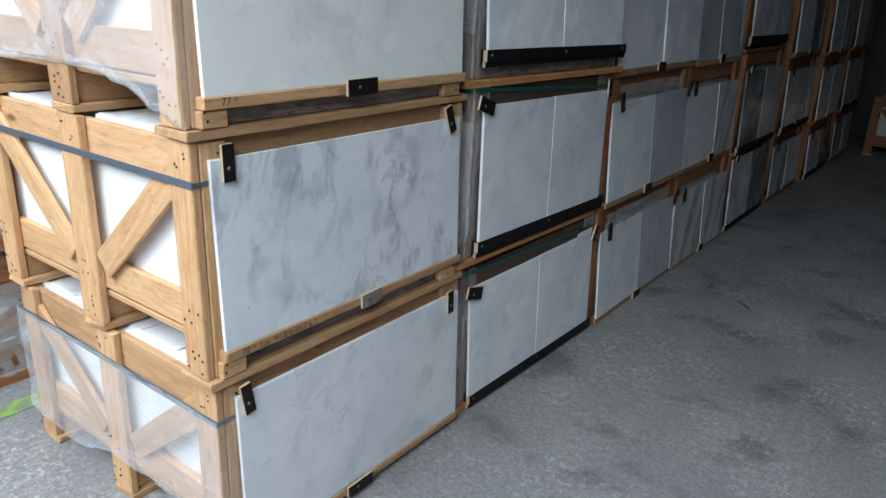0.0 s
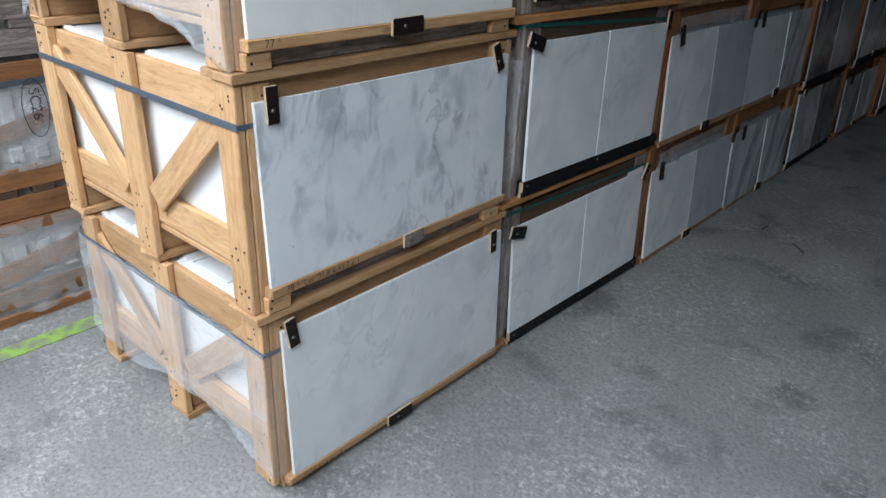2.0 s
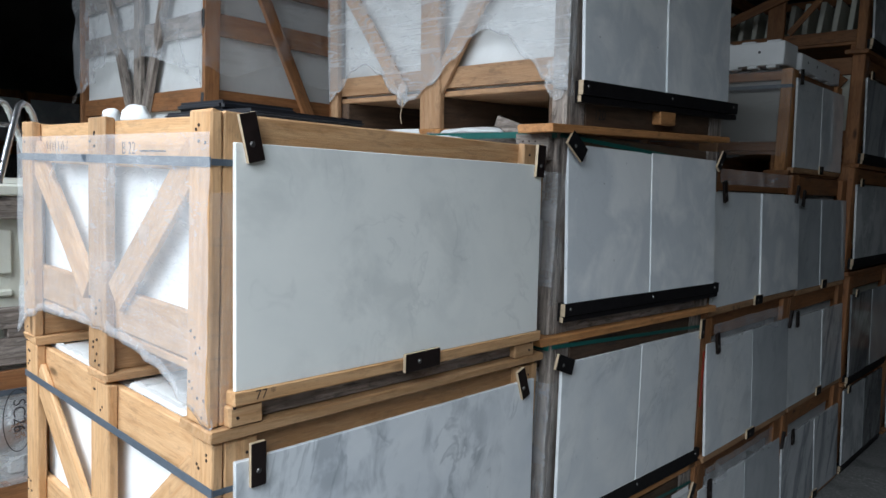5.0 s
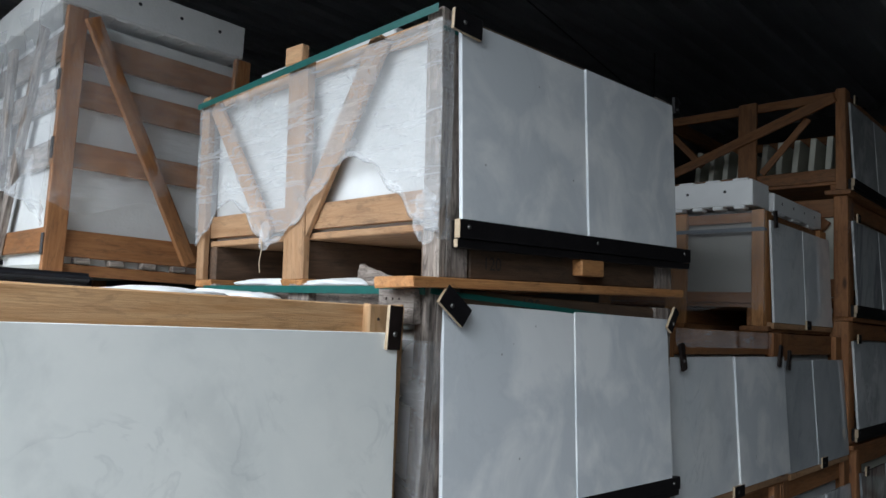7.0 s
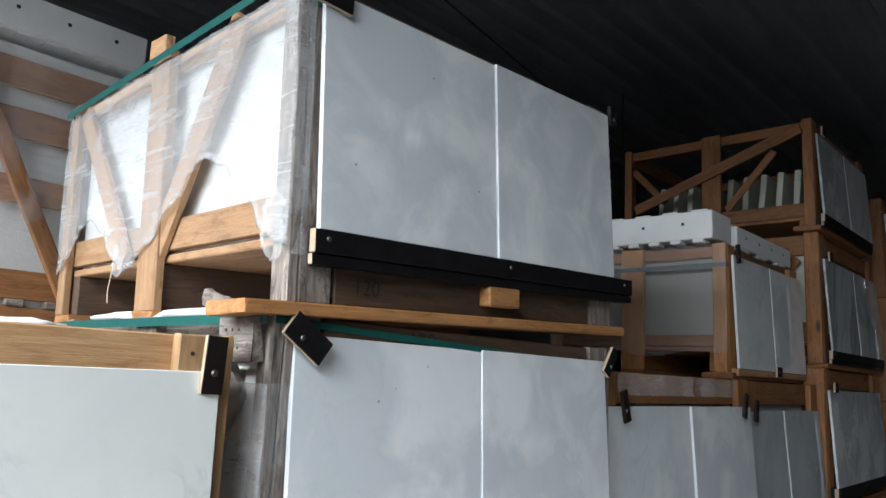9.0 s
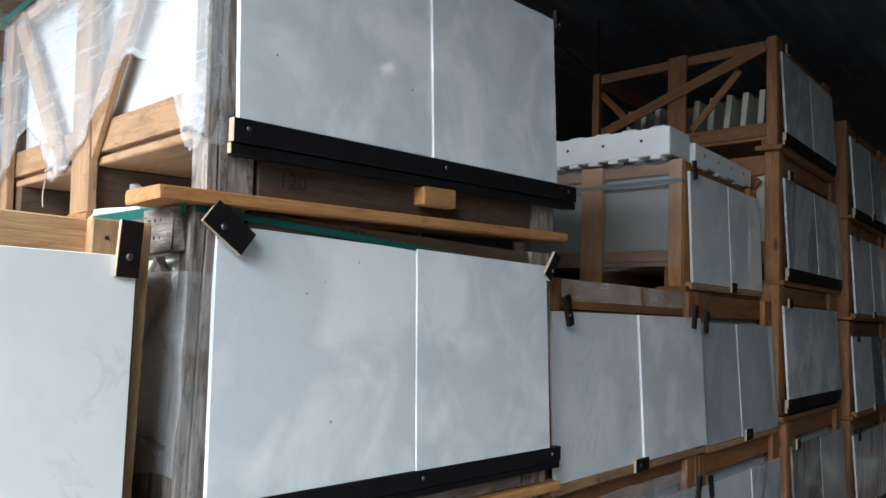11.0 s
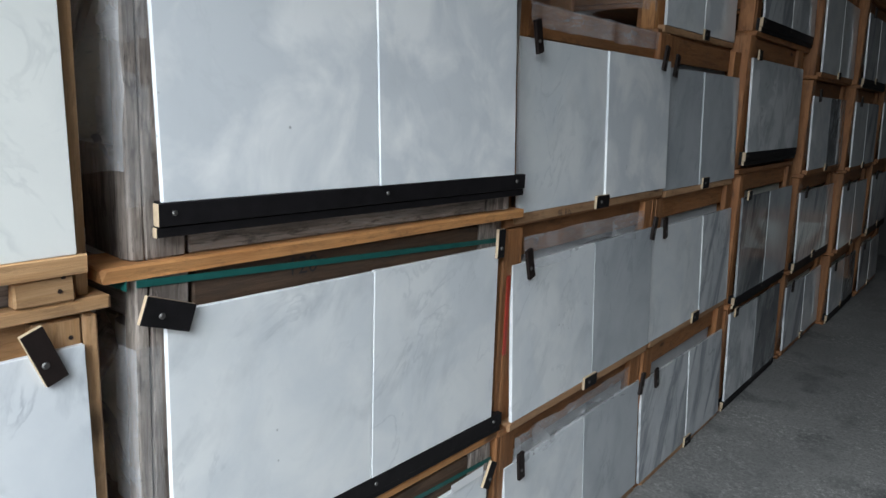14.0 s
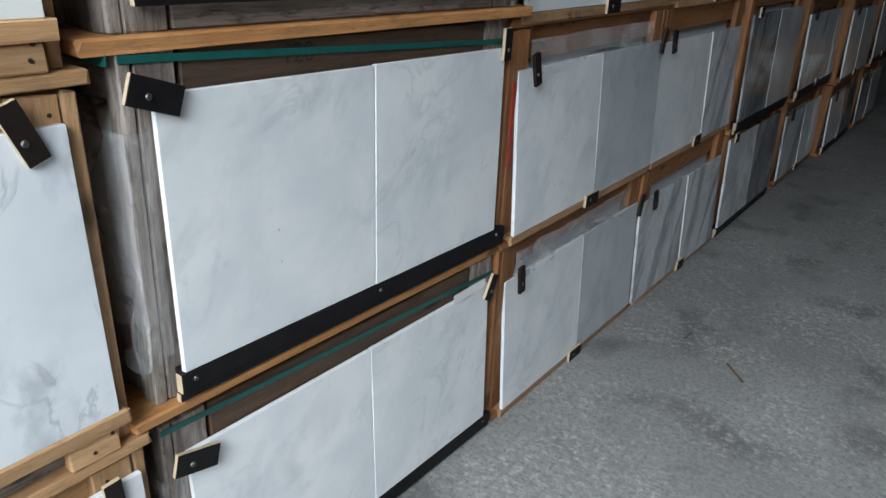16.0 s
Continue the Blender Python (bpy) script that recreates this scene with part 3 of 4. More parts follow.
# ---- first stack: three new pine crates beside the door
A_LABEL = "new pine crate of white board, {}"
LEVELS_A = (
    (0.0, 0.553, 0.048, 0.515, SOFT, "film-wrapped, on the concrete floor", "pale grey-veined polished marble slab on a pine ledge"),
    (0.556, 1.147, 0.650, 1.106, CARRARA, "banded with grey strapping", "white marble slab with strong grey veins"),
    (1.150, 1.745, 1.240, 1.690, CREAM, "upper part wrapped in milky film", "cream-white marble slab with faint veins"),
)
for k, (z0, z1, zl, zt, m, state, slab_label) in enumerate(LEVELS_A):
    XA = (-1.361, -1.372, -1.385)[k]
    AY0 = 0.865 + (0.010, 0.0, -0.003)[k]
    AY1 = AY0 + 0.983
    c = crate(A_LABEL.format(state), "stacked pine crates", XA, AY0, AY1, z0, z1, (1.0, 1.03, 1.02)[k], tops=(0.075, 0.078, 0.10), skid_out=0.02 if k else 0.0, ends=(0.005 if k else -0.03, 0.02))
    pine_front(c, XA, AY0, AY1, zl, z0)
    marble_slab(XA + 0.015, AY0 + 0.040 + (0.012 if k == 0 else 0), AY0 + 0.957 + (0.010 if k == 0 else 0), zl, zt, m, slab_label, 0.014, "display slabs")
    xs = XA + 0.012
    if k == 0:
        clip(c, xs, 0.955, 0.505, 0.032, 0.085, 9)
        clip(c, xs, 1.79, 0.492, 0.030, 0.08, 3)
        clip(c, XA + 0.031, 1.335, 0.036, 0.105, 0.036, 1)
        bars((XA + 0.0306, 0.96, 0.020), (0, 1, 0), (0, 0, 1), 12, 0.018, INK, c)
    elif k == 1:
        clip(c, xs, 0.948, 1.096, 0.032, 0.085, 1)
        clip(c, xs, 1.763, 1.104, 0.032, 0.085, 21)
        clip(c, XA + 0.031, 1.392, 0.637, 0.078, 0.042, 2, OLD)
        writing("78 *  Lav. 91.8 x 45.7 x 1", (XA + 0.031, 0.945, 0.628), (0, 1, 0), (0, 0, 1), 0.024, INK, c)
    else:
        clip(c, xs, 0.93, 1.70, 0.034, 0.088, 14)
        clip(c, xs, 1.803, 1.70, 0.034, 0.085, -2)
        clip(c, XA + 0.031, 1.368, 1.231, 0.11, 0.042, 1)
        writing("77 *", (XA + 0.031, 0.94, 1.220), (0, 1, 0), (0, 0, 1), 0.026, INK, c)
        writing("B 22", (-1.93 + 0.12, AY0 + 0.0212, 1.665), (1, 0, 0), (0, 0, 1), 0.038, INK, c)
        bars((-2.27, AY0 + 0.0212, 1.672), (1, 0, 0), (0, 0, 1), 8, 0.026, INK, c)
        board("pencil_line", (-1.72, AY0 + 0.0208, 1.672), (-1.6, AY0 + 0.0208, 1.672), (0, 0, 1), 0.003, 0.0006, INK, c, rough=0)
    zs = z1 - 0.092
    strap(c, XA - 1.035, XA, AY0, AY0 + 0.06, zs, zs, BLUEGREY)
    spots = []
    for x in (XA - 0.04, XA - 0.52, XA - 1.0):
        for dz in (0.04, 0.065, 0.09, z1 - z0 - 0.03, z1 - z0 - 0.06, 0.16, 0.19):
            for _ in range(2):
                spots.append(((x + RNG.uniform(-0.03, 0.03), AY0 - 0.0005, z0 + dz + RNG.uniform(-0.008, 0.008)), (0, -1, 0)))
    for y in (AY0 + 0.05, AY1 - 0.06):
        for dz in (0.04, 0.06, z1 - z0 - 0.03):
            spots.append(((XA + 0.001 + (0.022 if dz < 0.07 and k else 0), y + RNG.uniform(-0.015, 0.02), z0 + dz), (1, 0, 0)))
    nails(c, spots)
    if k < 2:
        ragged_strip(c, XA - 0.98, XA - 0.56, AY0 + 0.047, z1 - 0.011, 0.016, 3.0 + k)
        ragged_strip(c, XA - 0.46, XA - 0.06, AY0 + 0.047, z1 - 0.011, 0.018, 7.0 + k)
        for q in range(5):
            xq = XA - 0.97 + q * 0.18
            block("tile_edge" if k == 0 else "foam_lid", (xq, AY0 + 0.07, z1 - 0.0118), (xq + 0.172, AY1 - 0.08, z1 - 0.004), SOFT if k == 0 else FOAM, c, bevel=0.003)
    if k == 0:
        sheet("plastic_wrap", (XA - 1.04, AY0 - 0.006, 0.470), (1.046, 0, 0), (0, 0, -0.45), 60, 26, FILM_MILKY, c, 0.006,
              lambda s: 0.80 + 0.07 * math.sin(s * 7) - 0.05 * math.exp(-((s - 0.5) / 0.12) ** 2) + 0.2 * max(0, s - 0.6) ** 1.2, "clear wrap with a ragged hem")
        sheet("plastic_wrap", (XA + 0.004, AY0 - 0.004, 0.470), (0, 0.05, 0), (0, 0, -0.42), 6, 22, FILM, c, 0.002, None, "clear wrap round the corner", 3.0)
    if k == 2:
        droop = hem_line(((0.0, 1.165), (0.07, 1.222), (0.2, 1.258), (0.45, 1.270), (0.68, 1.268), (0.8, 1.245), (0.9, 1.205), (1.0, 1.170)), 1.705, 0.5)
        sheet("plastic_wrap", (XA - 1.04, AY0 - 0.006, 1.705), (1.046, 0, 0), (0, 0, -0.5), 90, 34, FILM_MILKY, c, 0.006, droop, "milky wrap gathered at its lower hem", 8.0, roll=0.03)
        sheet("plastic_wrap", (XA + 0.004, AY0 - 0.004, 1.60), (0, 0.045, 0), (0, 0, -0.42), 6, 22, FILM, c, 0.002, None, "clear wrap round the corner", 4.0)


def foam_lump(at, size, seed, m=FOAM, label="torn piece of white packing foam"):
    bm = bmesh.new()
    bmesh.ops.create_icosphere(bm, subdivisions=3, radius=0.5)
    for v in bm.verts:
        d = 1 + 0.35 * noise.noise(v.co * 3 + Vector((seed, 0, 0))) + 0.12 * noise.noise(v.co * 9 + Vector((0, seed, 0)))
        v.co = Vector((v.co.x * size[0] * d, v.co.y * size[1] * d, max(-0.38, v.co.z) * size[2] * d))
    low = min(v.co.z for v in bm.verts)
    for v in bm.verts:
        v.co.z -= low
    for f in bm.faces:
        f.smooth = True
    mesh = bpy.data.meshes.new("foam_piece")
    bm.to_mesh(mesh)
    bm.free()
    return tagged(link("foam_piece", mesh, m, None, Matrix.Translation(at)), label, "packing foam", "loose packing foam")


def egg_foam(name, lo, hi, m, parent, axis=0, teeth=9, depth=0.022, label=""):
    """A moulded foam sheet whose lower rim is notched, with small round vents."""
    lo, hi = Vector(lo), Vector(hi)
    bm = bmesh.new()

    def cube(a, b):
        a, b = Vector(a), Vector(b)
        bmesh.ops.create_cube(bm, size=1.0, matrix=Matrix.Translation((a + b) / 2) @ Matrix.Diagonal((*(b - a), 1)))

    cube((lo.x, lo.y, lo.z + depth), hi)
    other = 1 - axis
    n = teeth
    for i in range(n):
        for edge in (0, 1):
            a, b = lo.copy(), hi.copy()
            span = (hi[axis] - lo[axis]) / n
            a[axis] = lo[axis] + span * (i + 0.12)
            b[axis] = lo[axis] + span * (i + 0.62)
            b.z = lo.z + depth + 0.001
            if edge == 0:
                b[other] = lo[other] + 0.06
            else:
                a[other] = hi[other] - 0.06
            cube(a, b)
    for i in range(6):
        a, b = lo.copy(), hi.copy()
        span = (hi[axis] - lo[axis]) / 6
        a[axis], b[axis] = lo[axis] + span * (i + 0.2), lo[axis] + span * (i + 0.75)
        a[other], b[other] = lo[other] + 0.03, hi[other] - 0.03
        a.z, b.z = hi.z - 0.001, hi.z + 0.014
        cube(a, b)
    bmesh.ops.bevel(bm, geom=bm.edges[:], offset=0.004, segments=1, affect="EDGES")
    ob = part(name, bm, m, parent, label)
    for i in range(4):
        h = bmesh.new()
        p = lo.copy()
        p[axis] = lo[axis] + (hi[axis] - lo[axis]) * (0.15 + 0.23 * i)
        p[other] = lo[other] - 0.0006 if axis == 0 else hi[other] + 0.0006
        p.z = lo.z + (hi.z - lo.z) * 0.62
        bmesh.ops.create_circle(h, cap_ends=True, segments=10, radius=0.007, matrix=Matrix.Translation(p) @ (pose(0, 0, 0, 90) if axis == 0 else pose(0, 0, 0, 0, 90)))
        part("vent_hole", h, RUBBER, ob)
    return ob


for at, size, seed in (((-1.60, 1.44, 1.733), (0.22, 0.2, 0.022), 1), ((-1.70, 1.62, 1.733), (0.2, 0.16, 0.03), 2), ((-2.02, 0.945, 1.733), (0.05, 0.04, 0.045), 3), ((-1.52, 1.58, 1.733), (0.12, 0.1, 0.02), 4), ((-1.87, 0.94, 1.733), (0.10, 0.05, 0.05), 6)):
    foam_lump(at, size, seed)

# ---- second stack: weathered crates with green strapping
XB, BY0, BY1 = -1.372, 1.905, 2.905
BRACES = ((-1.585, 2.388, -1.905, 1.935, 0.066), (-2.40, 2.368, -2.055, 1.94, 0.056))
LEVELS_B = (
    (0.0, 0.560, 0.006, 0.056, 0.486, PLAIN),
    (0.574, 1.184, 0.602, 0.656, 1.118, PLAIN),
    (1.186, 1.794, 1.248, 1.302, 1.757, CLOUD),
    (1.797, 2.400, 1.884, 1.944, 2.378, CLOUD),
)
for k, (z0, z1, za, zl, zt, m) in enumerate(LEVELS_B):
    top = k == 3
    c = crate("weathered film-wrapped crate with green strapping" + (", full of white foam" if top else ""), "stacked weathered crates", XB, BY0, BY1, z0, z1, 1.09 if top else 1.0,
              post=OLD, rail=PINE_PALE if top else OLD, skid=PINE_ORANGE, face=BROWN, fill=FOAM, brace=not top, inner=PINE_PALE if top else None, post_w=0.05 if top else 0.042, rail_h=(0.035, 0.07) if top else (0.08, 0.07), tops=(0.115, 0.045, 0.03) if top else (0.115, 0.115, 0.05), ends=(0.085 if top else 0.053, 0.04), gap=0.125 if top else 0.10)
    if k:
        ledge(c, XB + 0.0006, 1.932, 2.922 + (0.045 if top else 0), za, zl)
        block("backing_board", (XB - 0.019, BY0 + 0.1, z0 + 0.024), (XB - 0.002, BY1 - 0.1, zl + 0.03), BROWN if top else OLD, c)
    else:
        ledge(c, XB + 0.0006, 1.945, 2.905, za, zl)
    block("head_board", (XB - 0.019, BY0 + 0.1, zt - 0.06), (XB - 0.002, BY1 - 0.1, z1 - 0.006), BROWN, c)
    if top:
        block("packing_block", (XB - 0.0015, 2.385, 1.842), (XB + 0.03, 2.487, 1.8835), PINE_ORANGE, c)
    seam = (2.413, 2.413, 2.404, 2.406)[k]
    lean = (0.018, 0.014, 0.028, 0.014)[k]
    s1 = marble_slab(XB + 0.020, 1.945, seam, zl, zt, m, "polished white marble slab, lightly clouded grey", lean, "display slabs")
    s2 = marble_slab(XB + (0.021, 0.021, 0.023, 0.025)[k], seam + 0.002, 2.872, zl, zt + 0.002, m, "polished white marble slab, lightly clouded grey", lean, "display slabs")
    xs = XB + 0.020
    ztop = (0.47, 1.117, 1.748, 2.364)[k]
    clip(c, xs, 1.955 - (0.012 if k == 1 else 0), ztop + 0.002, 0.088, 0.046, (-14, -18, -35, -4)[k], BLACK)
    clip(c, xs, 2.868 + (0.02 if top else 0), ztop + (0.012, 0.012, 0.01, 0.018)[k], 0.030, (0.075, 0.075, 0.075, 0.05)[k], (-28, 0, -35, 4)[k], BLACK, BLACK if top else PALE)
    zs = z1 - 0.016
    strap(c, XB - (1.09 if top else 1.0), XB + 0.001, BY0, BY1, zs if not top else 2.392, zs - 0.036 if not top else 2.388, GREEN, -0.025 if top else 0.0, True, 0.014, 0.04 if top else 0.0)
    if k in (1, 2):
        block("content_pane", (XB - 0.30, BY0 + 0.030, z0 + 0.20), (XB - 0.120, BY0 + 0.0445, z1 - 0.095), FOAM_DULL, c, bevel=0.005)
        for xr, wr, za, zb in ((XB - 0.080, 0.046, z0 + 0.20, z0 + 0.355), (XB - 0.080, 0.042, z0 + 0.358, z1 - 0.10), (XB - 0.150, 0.014, z0 + 0.20, z0 + 0.27)):
            tube = bmesh.new()
            bmesh.ops.create_cone(tube, cap_ends=True, segments=20, radius1=wr, radius2=wr * 0.94, depth=zb - za, matrix=Matrix.Translation((xr, BY0 + 0.034, (za + zb) / 2)) @ Matrix.Diagonal((1, 0.5, 1, 1)))
            for f in tube.faces:
                f.smooth = len(f.verts) == 4
            part("foam_post", tube, FOAM, c, "rounded white foam corner post")
        block("dunnage_block", (XB - 0.17, BY0 + 0.002, z0 + 0.0235), (XB - 0.044, BY0 + 0.0215, z0 + 0.195), OLD, c, rough=0.003)
    # film on the end that shows
    if top:
        for xa, za, xb, zb, w in BRACES:
            board("brace", (xa, BY0 + 0.0135, za), (xb, BY0 + 0.0135, zb), (1 if xa > xb else -1, 0, 0.6), w, 0.015, PINE_PALE, c)
        block("post", (-1.985, BY0 - 0.001, 2.3995), (-1.905, BY0 + 0.0215, 2.448), PINE_PALE, c, rough=0.002)
        scallops = hem_line(((0.0, 1.925), (0.06, 1.96), (0.13, 2.03), (0.20, 2.05), (0.27, 2.01), (0.335, 1.94), (0.385, 1.908), (0.43, 1.915), (0.50, 1.957), (0.60, 2.03), (0.66, 2.095), (0.72, 2.110), (0.79, 2.085), (0.87, 2.01), (0.93, 1.945), (0.97, 1.918), (1.0, 1.912)), 2.37, 0.47)
        sheet("plastic_wrap", (XB - 1.09, BY0 - 0.008, 2.37), (1.10, 0, 0), (0, 0, -0.47), 120, 40, FILM_VEIL, c, 0.0045, scallops, "milky stretch film torn into scallops", 21.0, roll=0.018)
        sheet("plastic_wrap", (XB + 0.004, BY0 - 0.006, 2.37), (0, 0.038, 0), (0, 0, -0.47), 6, 30, FILM_MILKY, c, 0.004, None, "clear film round the corner", 5.0)
    else:
        sheet("plastic_wrap", (XB - 1.0, BY0 - 0.007, z1 - 0.12), (1.01, 0, 0), (0, 0, -0.36), 40, 20, FILM_MILKY, c, 0.006, lambda s: 0.95 + 0.05 * math.sin(s * 11), "milky stretch film", 30.0 + k)
        sheet("plastic_wrap", (XB + 0.003, BY0 - 0.006, z1 - 0.12), (0, 0.045, 0), (0, 0, -0.38), 6, 24, FILM, c, 0.004, None, "clear film round the corner", 7.0 + k)
    if k in (1, 2, 3):
        writing("120", (XB + 0.0005 if k == 3 else XB - 0.0012, 2.045 if k == 3 else 2.20, z0 + 0.045 if k == 3 else z1 - 0.047), (0, 1, 0), (0, 0, 1), 0.042 if k == 3 else 0.05, INK, c)
    if k == 1:
        film_knot(c, (XB - 0.012, BY0 - 0.006, 0.715), (0.045, 0.018, 0.14), 3.0)
        film_knot(c, (XB - 0.035, BY0 - 0.010, 0.675), (0.055, 0.02, 0.045), 9.0)
    if k == 2:
        block("end_block", (XB - 0.135, BY0 - 0.024, z1 - 0.088), (XB - 0.018, BY0 - 0.0008, z1 - 0.012), OLD, c, rough=0.003)
        nails(c, [((XB - 0.11 + 0.022 * (i % 4), BY0 - 0.0245, z1 - 0.035 - 0.03 * (i // 4)), (0, -1, 0)) for i in range(8)])
    if top:
        film_knot(c, (XB - 0.030, BY0 - 0.012, 1.945), (0.065, 0.016, 0.13), 5.0)
        film_knot(c, (-2.035, BY0 - 0.014, 1.935), (0.05, 0.012, 0.09), 7.0)
    move, yaw, slope = (((-0.004, -0.009, 0.0), -1.2, 0.0), ((0.002, -0.008, 0.010), 0.0, -1.2), ((-0.013, 0.005, 0.0), -2.0, -0.3), ((-0.004, 0.013, -0.012), -1.1, 2.3))[k]
    nudge((c, s1, s2), (XB + 0.031, 1.945, zl), move, yaw, slope)
tagged(egg_foam("foam_sheet", (XB - 0.93, BY0 + 0.12, 2.379), (XB - 0.3, BY1 - 0.1, 2.46), FOAM, None, 0, 8), "white moulded foam sheet on the upper crate", "packing foam")
for at, size, seed in (((-1.75, 1.98, 1.783), (0.3, 0.12, 0.03), 11), ((-2.1, 2.0, 1.783), (0.4, 0.12, 0.03), 12)):
    foam_lump(at, size, seed)
bm = bmesh.new()
bmesh.ops.create_cube(bm, size=1.0, matrix=pose(-1.58, 1.93, 1.806, 12, 24, 20) @ Matrix.Diagonal((0.085, 0.02, 0.04, 1)))
bmesh.ops.subdivide_edges(bm, edges=bm.edges[:], cuts=3)
for v in bm.verts:
    v.co += Vector((0, 0.01, 0.012)) * noise.noise(v.co * 40)
tagged(part("broken_wood", bm, OLD, None), "splintered grey wood offcut lying on the crate", "wood offcut")

# ---- third and fourth stacks: dull pine crates
C_LABEL = "dull pine crate with plastic-wrapped load and marble samples"


def far_crate(xf, y0, y1, z0, z1, zl, zt, mats, dark_rail=False, clips=(), seam=None, inset=0.045, step=0.002, rail_h=(0.097, 0.093), depth=1.0, post_w=0.07, post=PINE_DULL, rail=PINE_DULL, fill=FOAM, brace=True, open_fill=False, label=C_LABEL, lean=0.022, gap=0.10, slab_label="polished white marble slab with grey streaks"):
    c = crate(label, "stacked pine crates", xf, y0, y1, z0, z1, depth, post_w=post_w, post=post, rail=rail, skid=rail, fill=fill, brace=brace, open_fill=open_fill, rail_h=rail_h, gap=gap, ends=(0.0, 0.01))
    if dark_rail:
        ledge(c, xf + 0.0006, y0 + 0.025, y1 - 0.01, max(zl - 0.06, z0 + 0.003), zl)
        block("backing_board", (xf - 0.019, y0 + 0.1, z0 + 0.024), (xf - 0.002, y1 - 0.1, zl + 0.05), BROWN, c)
    else:
        pine_front(c, xf, y0, y1, zl, z0, PINE_PALE if y0 < 4 else rail)
    n = len(mats)
    ya, yb = y0 + inset, y1 - 0.006
    edges = [ya, *(seam or [ya + (yb - ya) * i / n for i in range(1, n)]), yb]
    for i, m in enumerate(mats):
        marble_slab(xf + (0.022 if not dark_rail else 0.024) + step * i - 0.002, edges[i] + (0.002 if i else 0), edges[i + 1] - 0.001, zl, zt, m, slab_label, lean, "display slabs")
    for k in clips:
        clip(c, xf + 0.022, *k)
    return c


CY0 = 2.915
for k, (XC, CY1, z0, z1, zl, zt, mats) in enumerate((
        (-1.350, 3.888, 0.0, 0.563, 0.024, 0.452, (PLAIN, MID)),
        (-1.364, 3.905, 0.565, 1.148, 0.597, 1.045, (PLAIN, MID)),
        (-1.384, 3.955, 1.150, 1.735, 1.186, 1.640, (PLAIN, CLOUD)))):
    seam = 3.455 if k == 2 else 3.437
    c = far_crate(XC, CY0, CY1, z0, z1, zl, zt, mats, seam=[seam], lean=0.028, step=0.006 if k == 2 else 0.001)
    clip(c, XC + 0.024, 3.005, zt + 0.002, 0.028, 0.085, 16 if k else 8, DARKBROWN, DARKBROWN)
    clip(c, XC + 0.026, 3.845, zt + 0.004, 0.026, 0.085, -14, DARKBROWN, DARKBROWN)
    clip(c, XC + 0.031, seam - 0.02, zl - 0.006, 0.085, 0.040, 0, BLACK)
    if k < 2:
        sheet("plastic_wrap", (XC + 0.004, 3.0, z1 - 0.03), (0, 0.80, 0), (0, 0, -0.1), 40, 8, FILM_MILKY, c, 0.012, lambda s: 0.8 + 0.2 * math.sin(s * 8), "loose film behind the slab", 41.0 + k)
    if k == 2:
        writing("96  Rib.", (XC + 0.0306, 3.17, 1.158), (0, 1, 0), (0, 0, 1), 0.026, INK, c)
        sheet("plastic_wrap", (XC + 0.002, 3.0, z1 - 0.004), (0, 0.85, 0), (0, 0, -0.06), 40, 6, FILM_MILKY, c, 0.012, None, "loose film along the top edge", 45.0)
    else:
        writing("96", (XC + 0.0008, 3.06, z1 - 0.06), (0, 1, 0), (0, 0, 1), 0.03, INK, c)
tagged(block("red_board", (-1.3636, 2.934, 0.795), (-1.3590, 2.951, 1.02), RED, None), "narrow red-painted board between the crates", "board")

for k, (XD, y0, y1, z0, z1, zl, zt, mats, seam) in enumerate((
        (-1.342, 3.890, 4.840, 0.0, 0.563, 0.020, 0.440, (STREAK, STREAK), 4.395),
        (-1.370, 3.908, 4.840, 0.565, 1.148, 0.592, 1.030, (PLAIN, STREAK), 4.455),
        (-1.392, 3.958, 4.800, 1.150, 1.735, 1.172, 1.622, (MID, MID), 4.34))):
    c = far_crate(XD, y0, y1, z0, z1, zl, zt, mats, seam=[seam], inset=0.006, lean=0.028, step=0.004)
    clip(c, XD + 0.024, 3.975, zt + 0.004, 0.026, 0.08, 12 if k < 2 else -10, DARKBROWN, DARKBROWN)
    clip(c, XD + 0.031, 4.405, zl + 0.004, 0.075, 0.045, 0, BLACK)
c4 = far_crate(-1.472, 3.990, 4.835, 1.738, 2.262, 1.778, 2.218, (PLAIN, CLOUD), fill=WRAPGREY, post=PINE_ORANGE, rail=PINE_DULL, rail_h=(0.045, 0.045), depth=0.80, post_w=0.054, brace=False, lean=0.018, label="pine crate wrapped in clear film under a foam sheet")
clip(c4, -1.472 + 0.031, 4.45, 1.778, 0.06, 0.042, 0, BLACK)
clip(c4, -1.472 + 0.022, 4.052, 2.222, 0.026, 0.075, 10, DARKBROWN, DARKBROWN)
strap(c4, -2.272, -1.472, 3.990, 4.02, 2.175, 2.175, BLUEGREY)
sheet("plastic_wrap", (-2.272, 3.983, 2.257), (0.806, 0, 0), (0, 0, -0.43), 50, 24, FILM, c4, 0.006, lambda s: 1.0 + 0.03 * math.sin(s * 13), "clear stretch film over the crate's end", 51.0)
tagged(egg_foam("foam_sheet", (-2.26, 3.960, 2.264), (-1.510, 4.15, 2.392), FOAM_CLEAN, None, 0, 8, 0.014), "white moulded foam sheet with notched rim lying on the crate", "packing foam")
tagged(egg_foam("foam_sheet", (-1.71, 4.16, 2.263), (-1.49, 4.82, 2.36), FOAM_CLEAN, None, 1, 3, 0.012), "white moulded foam sheet with notched rim lying on the crate", "packing foam")

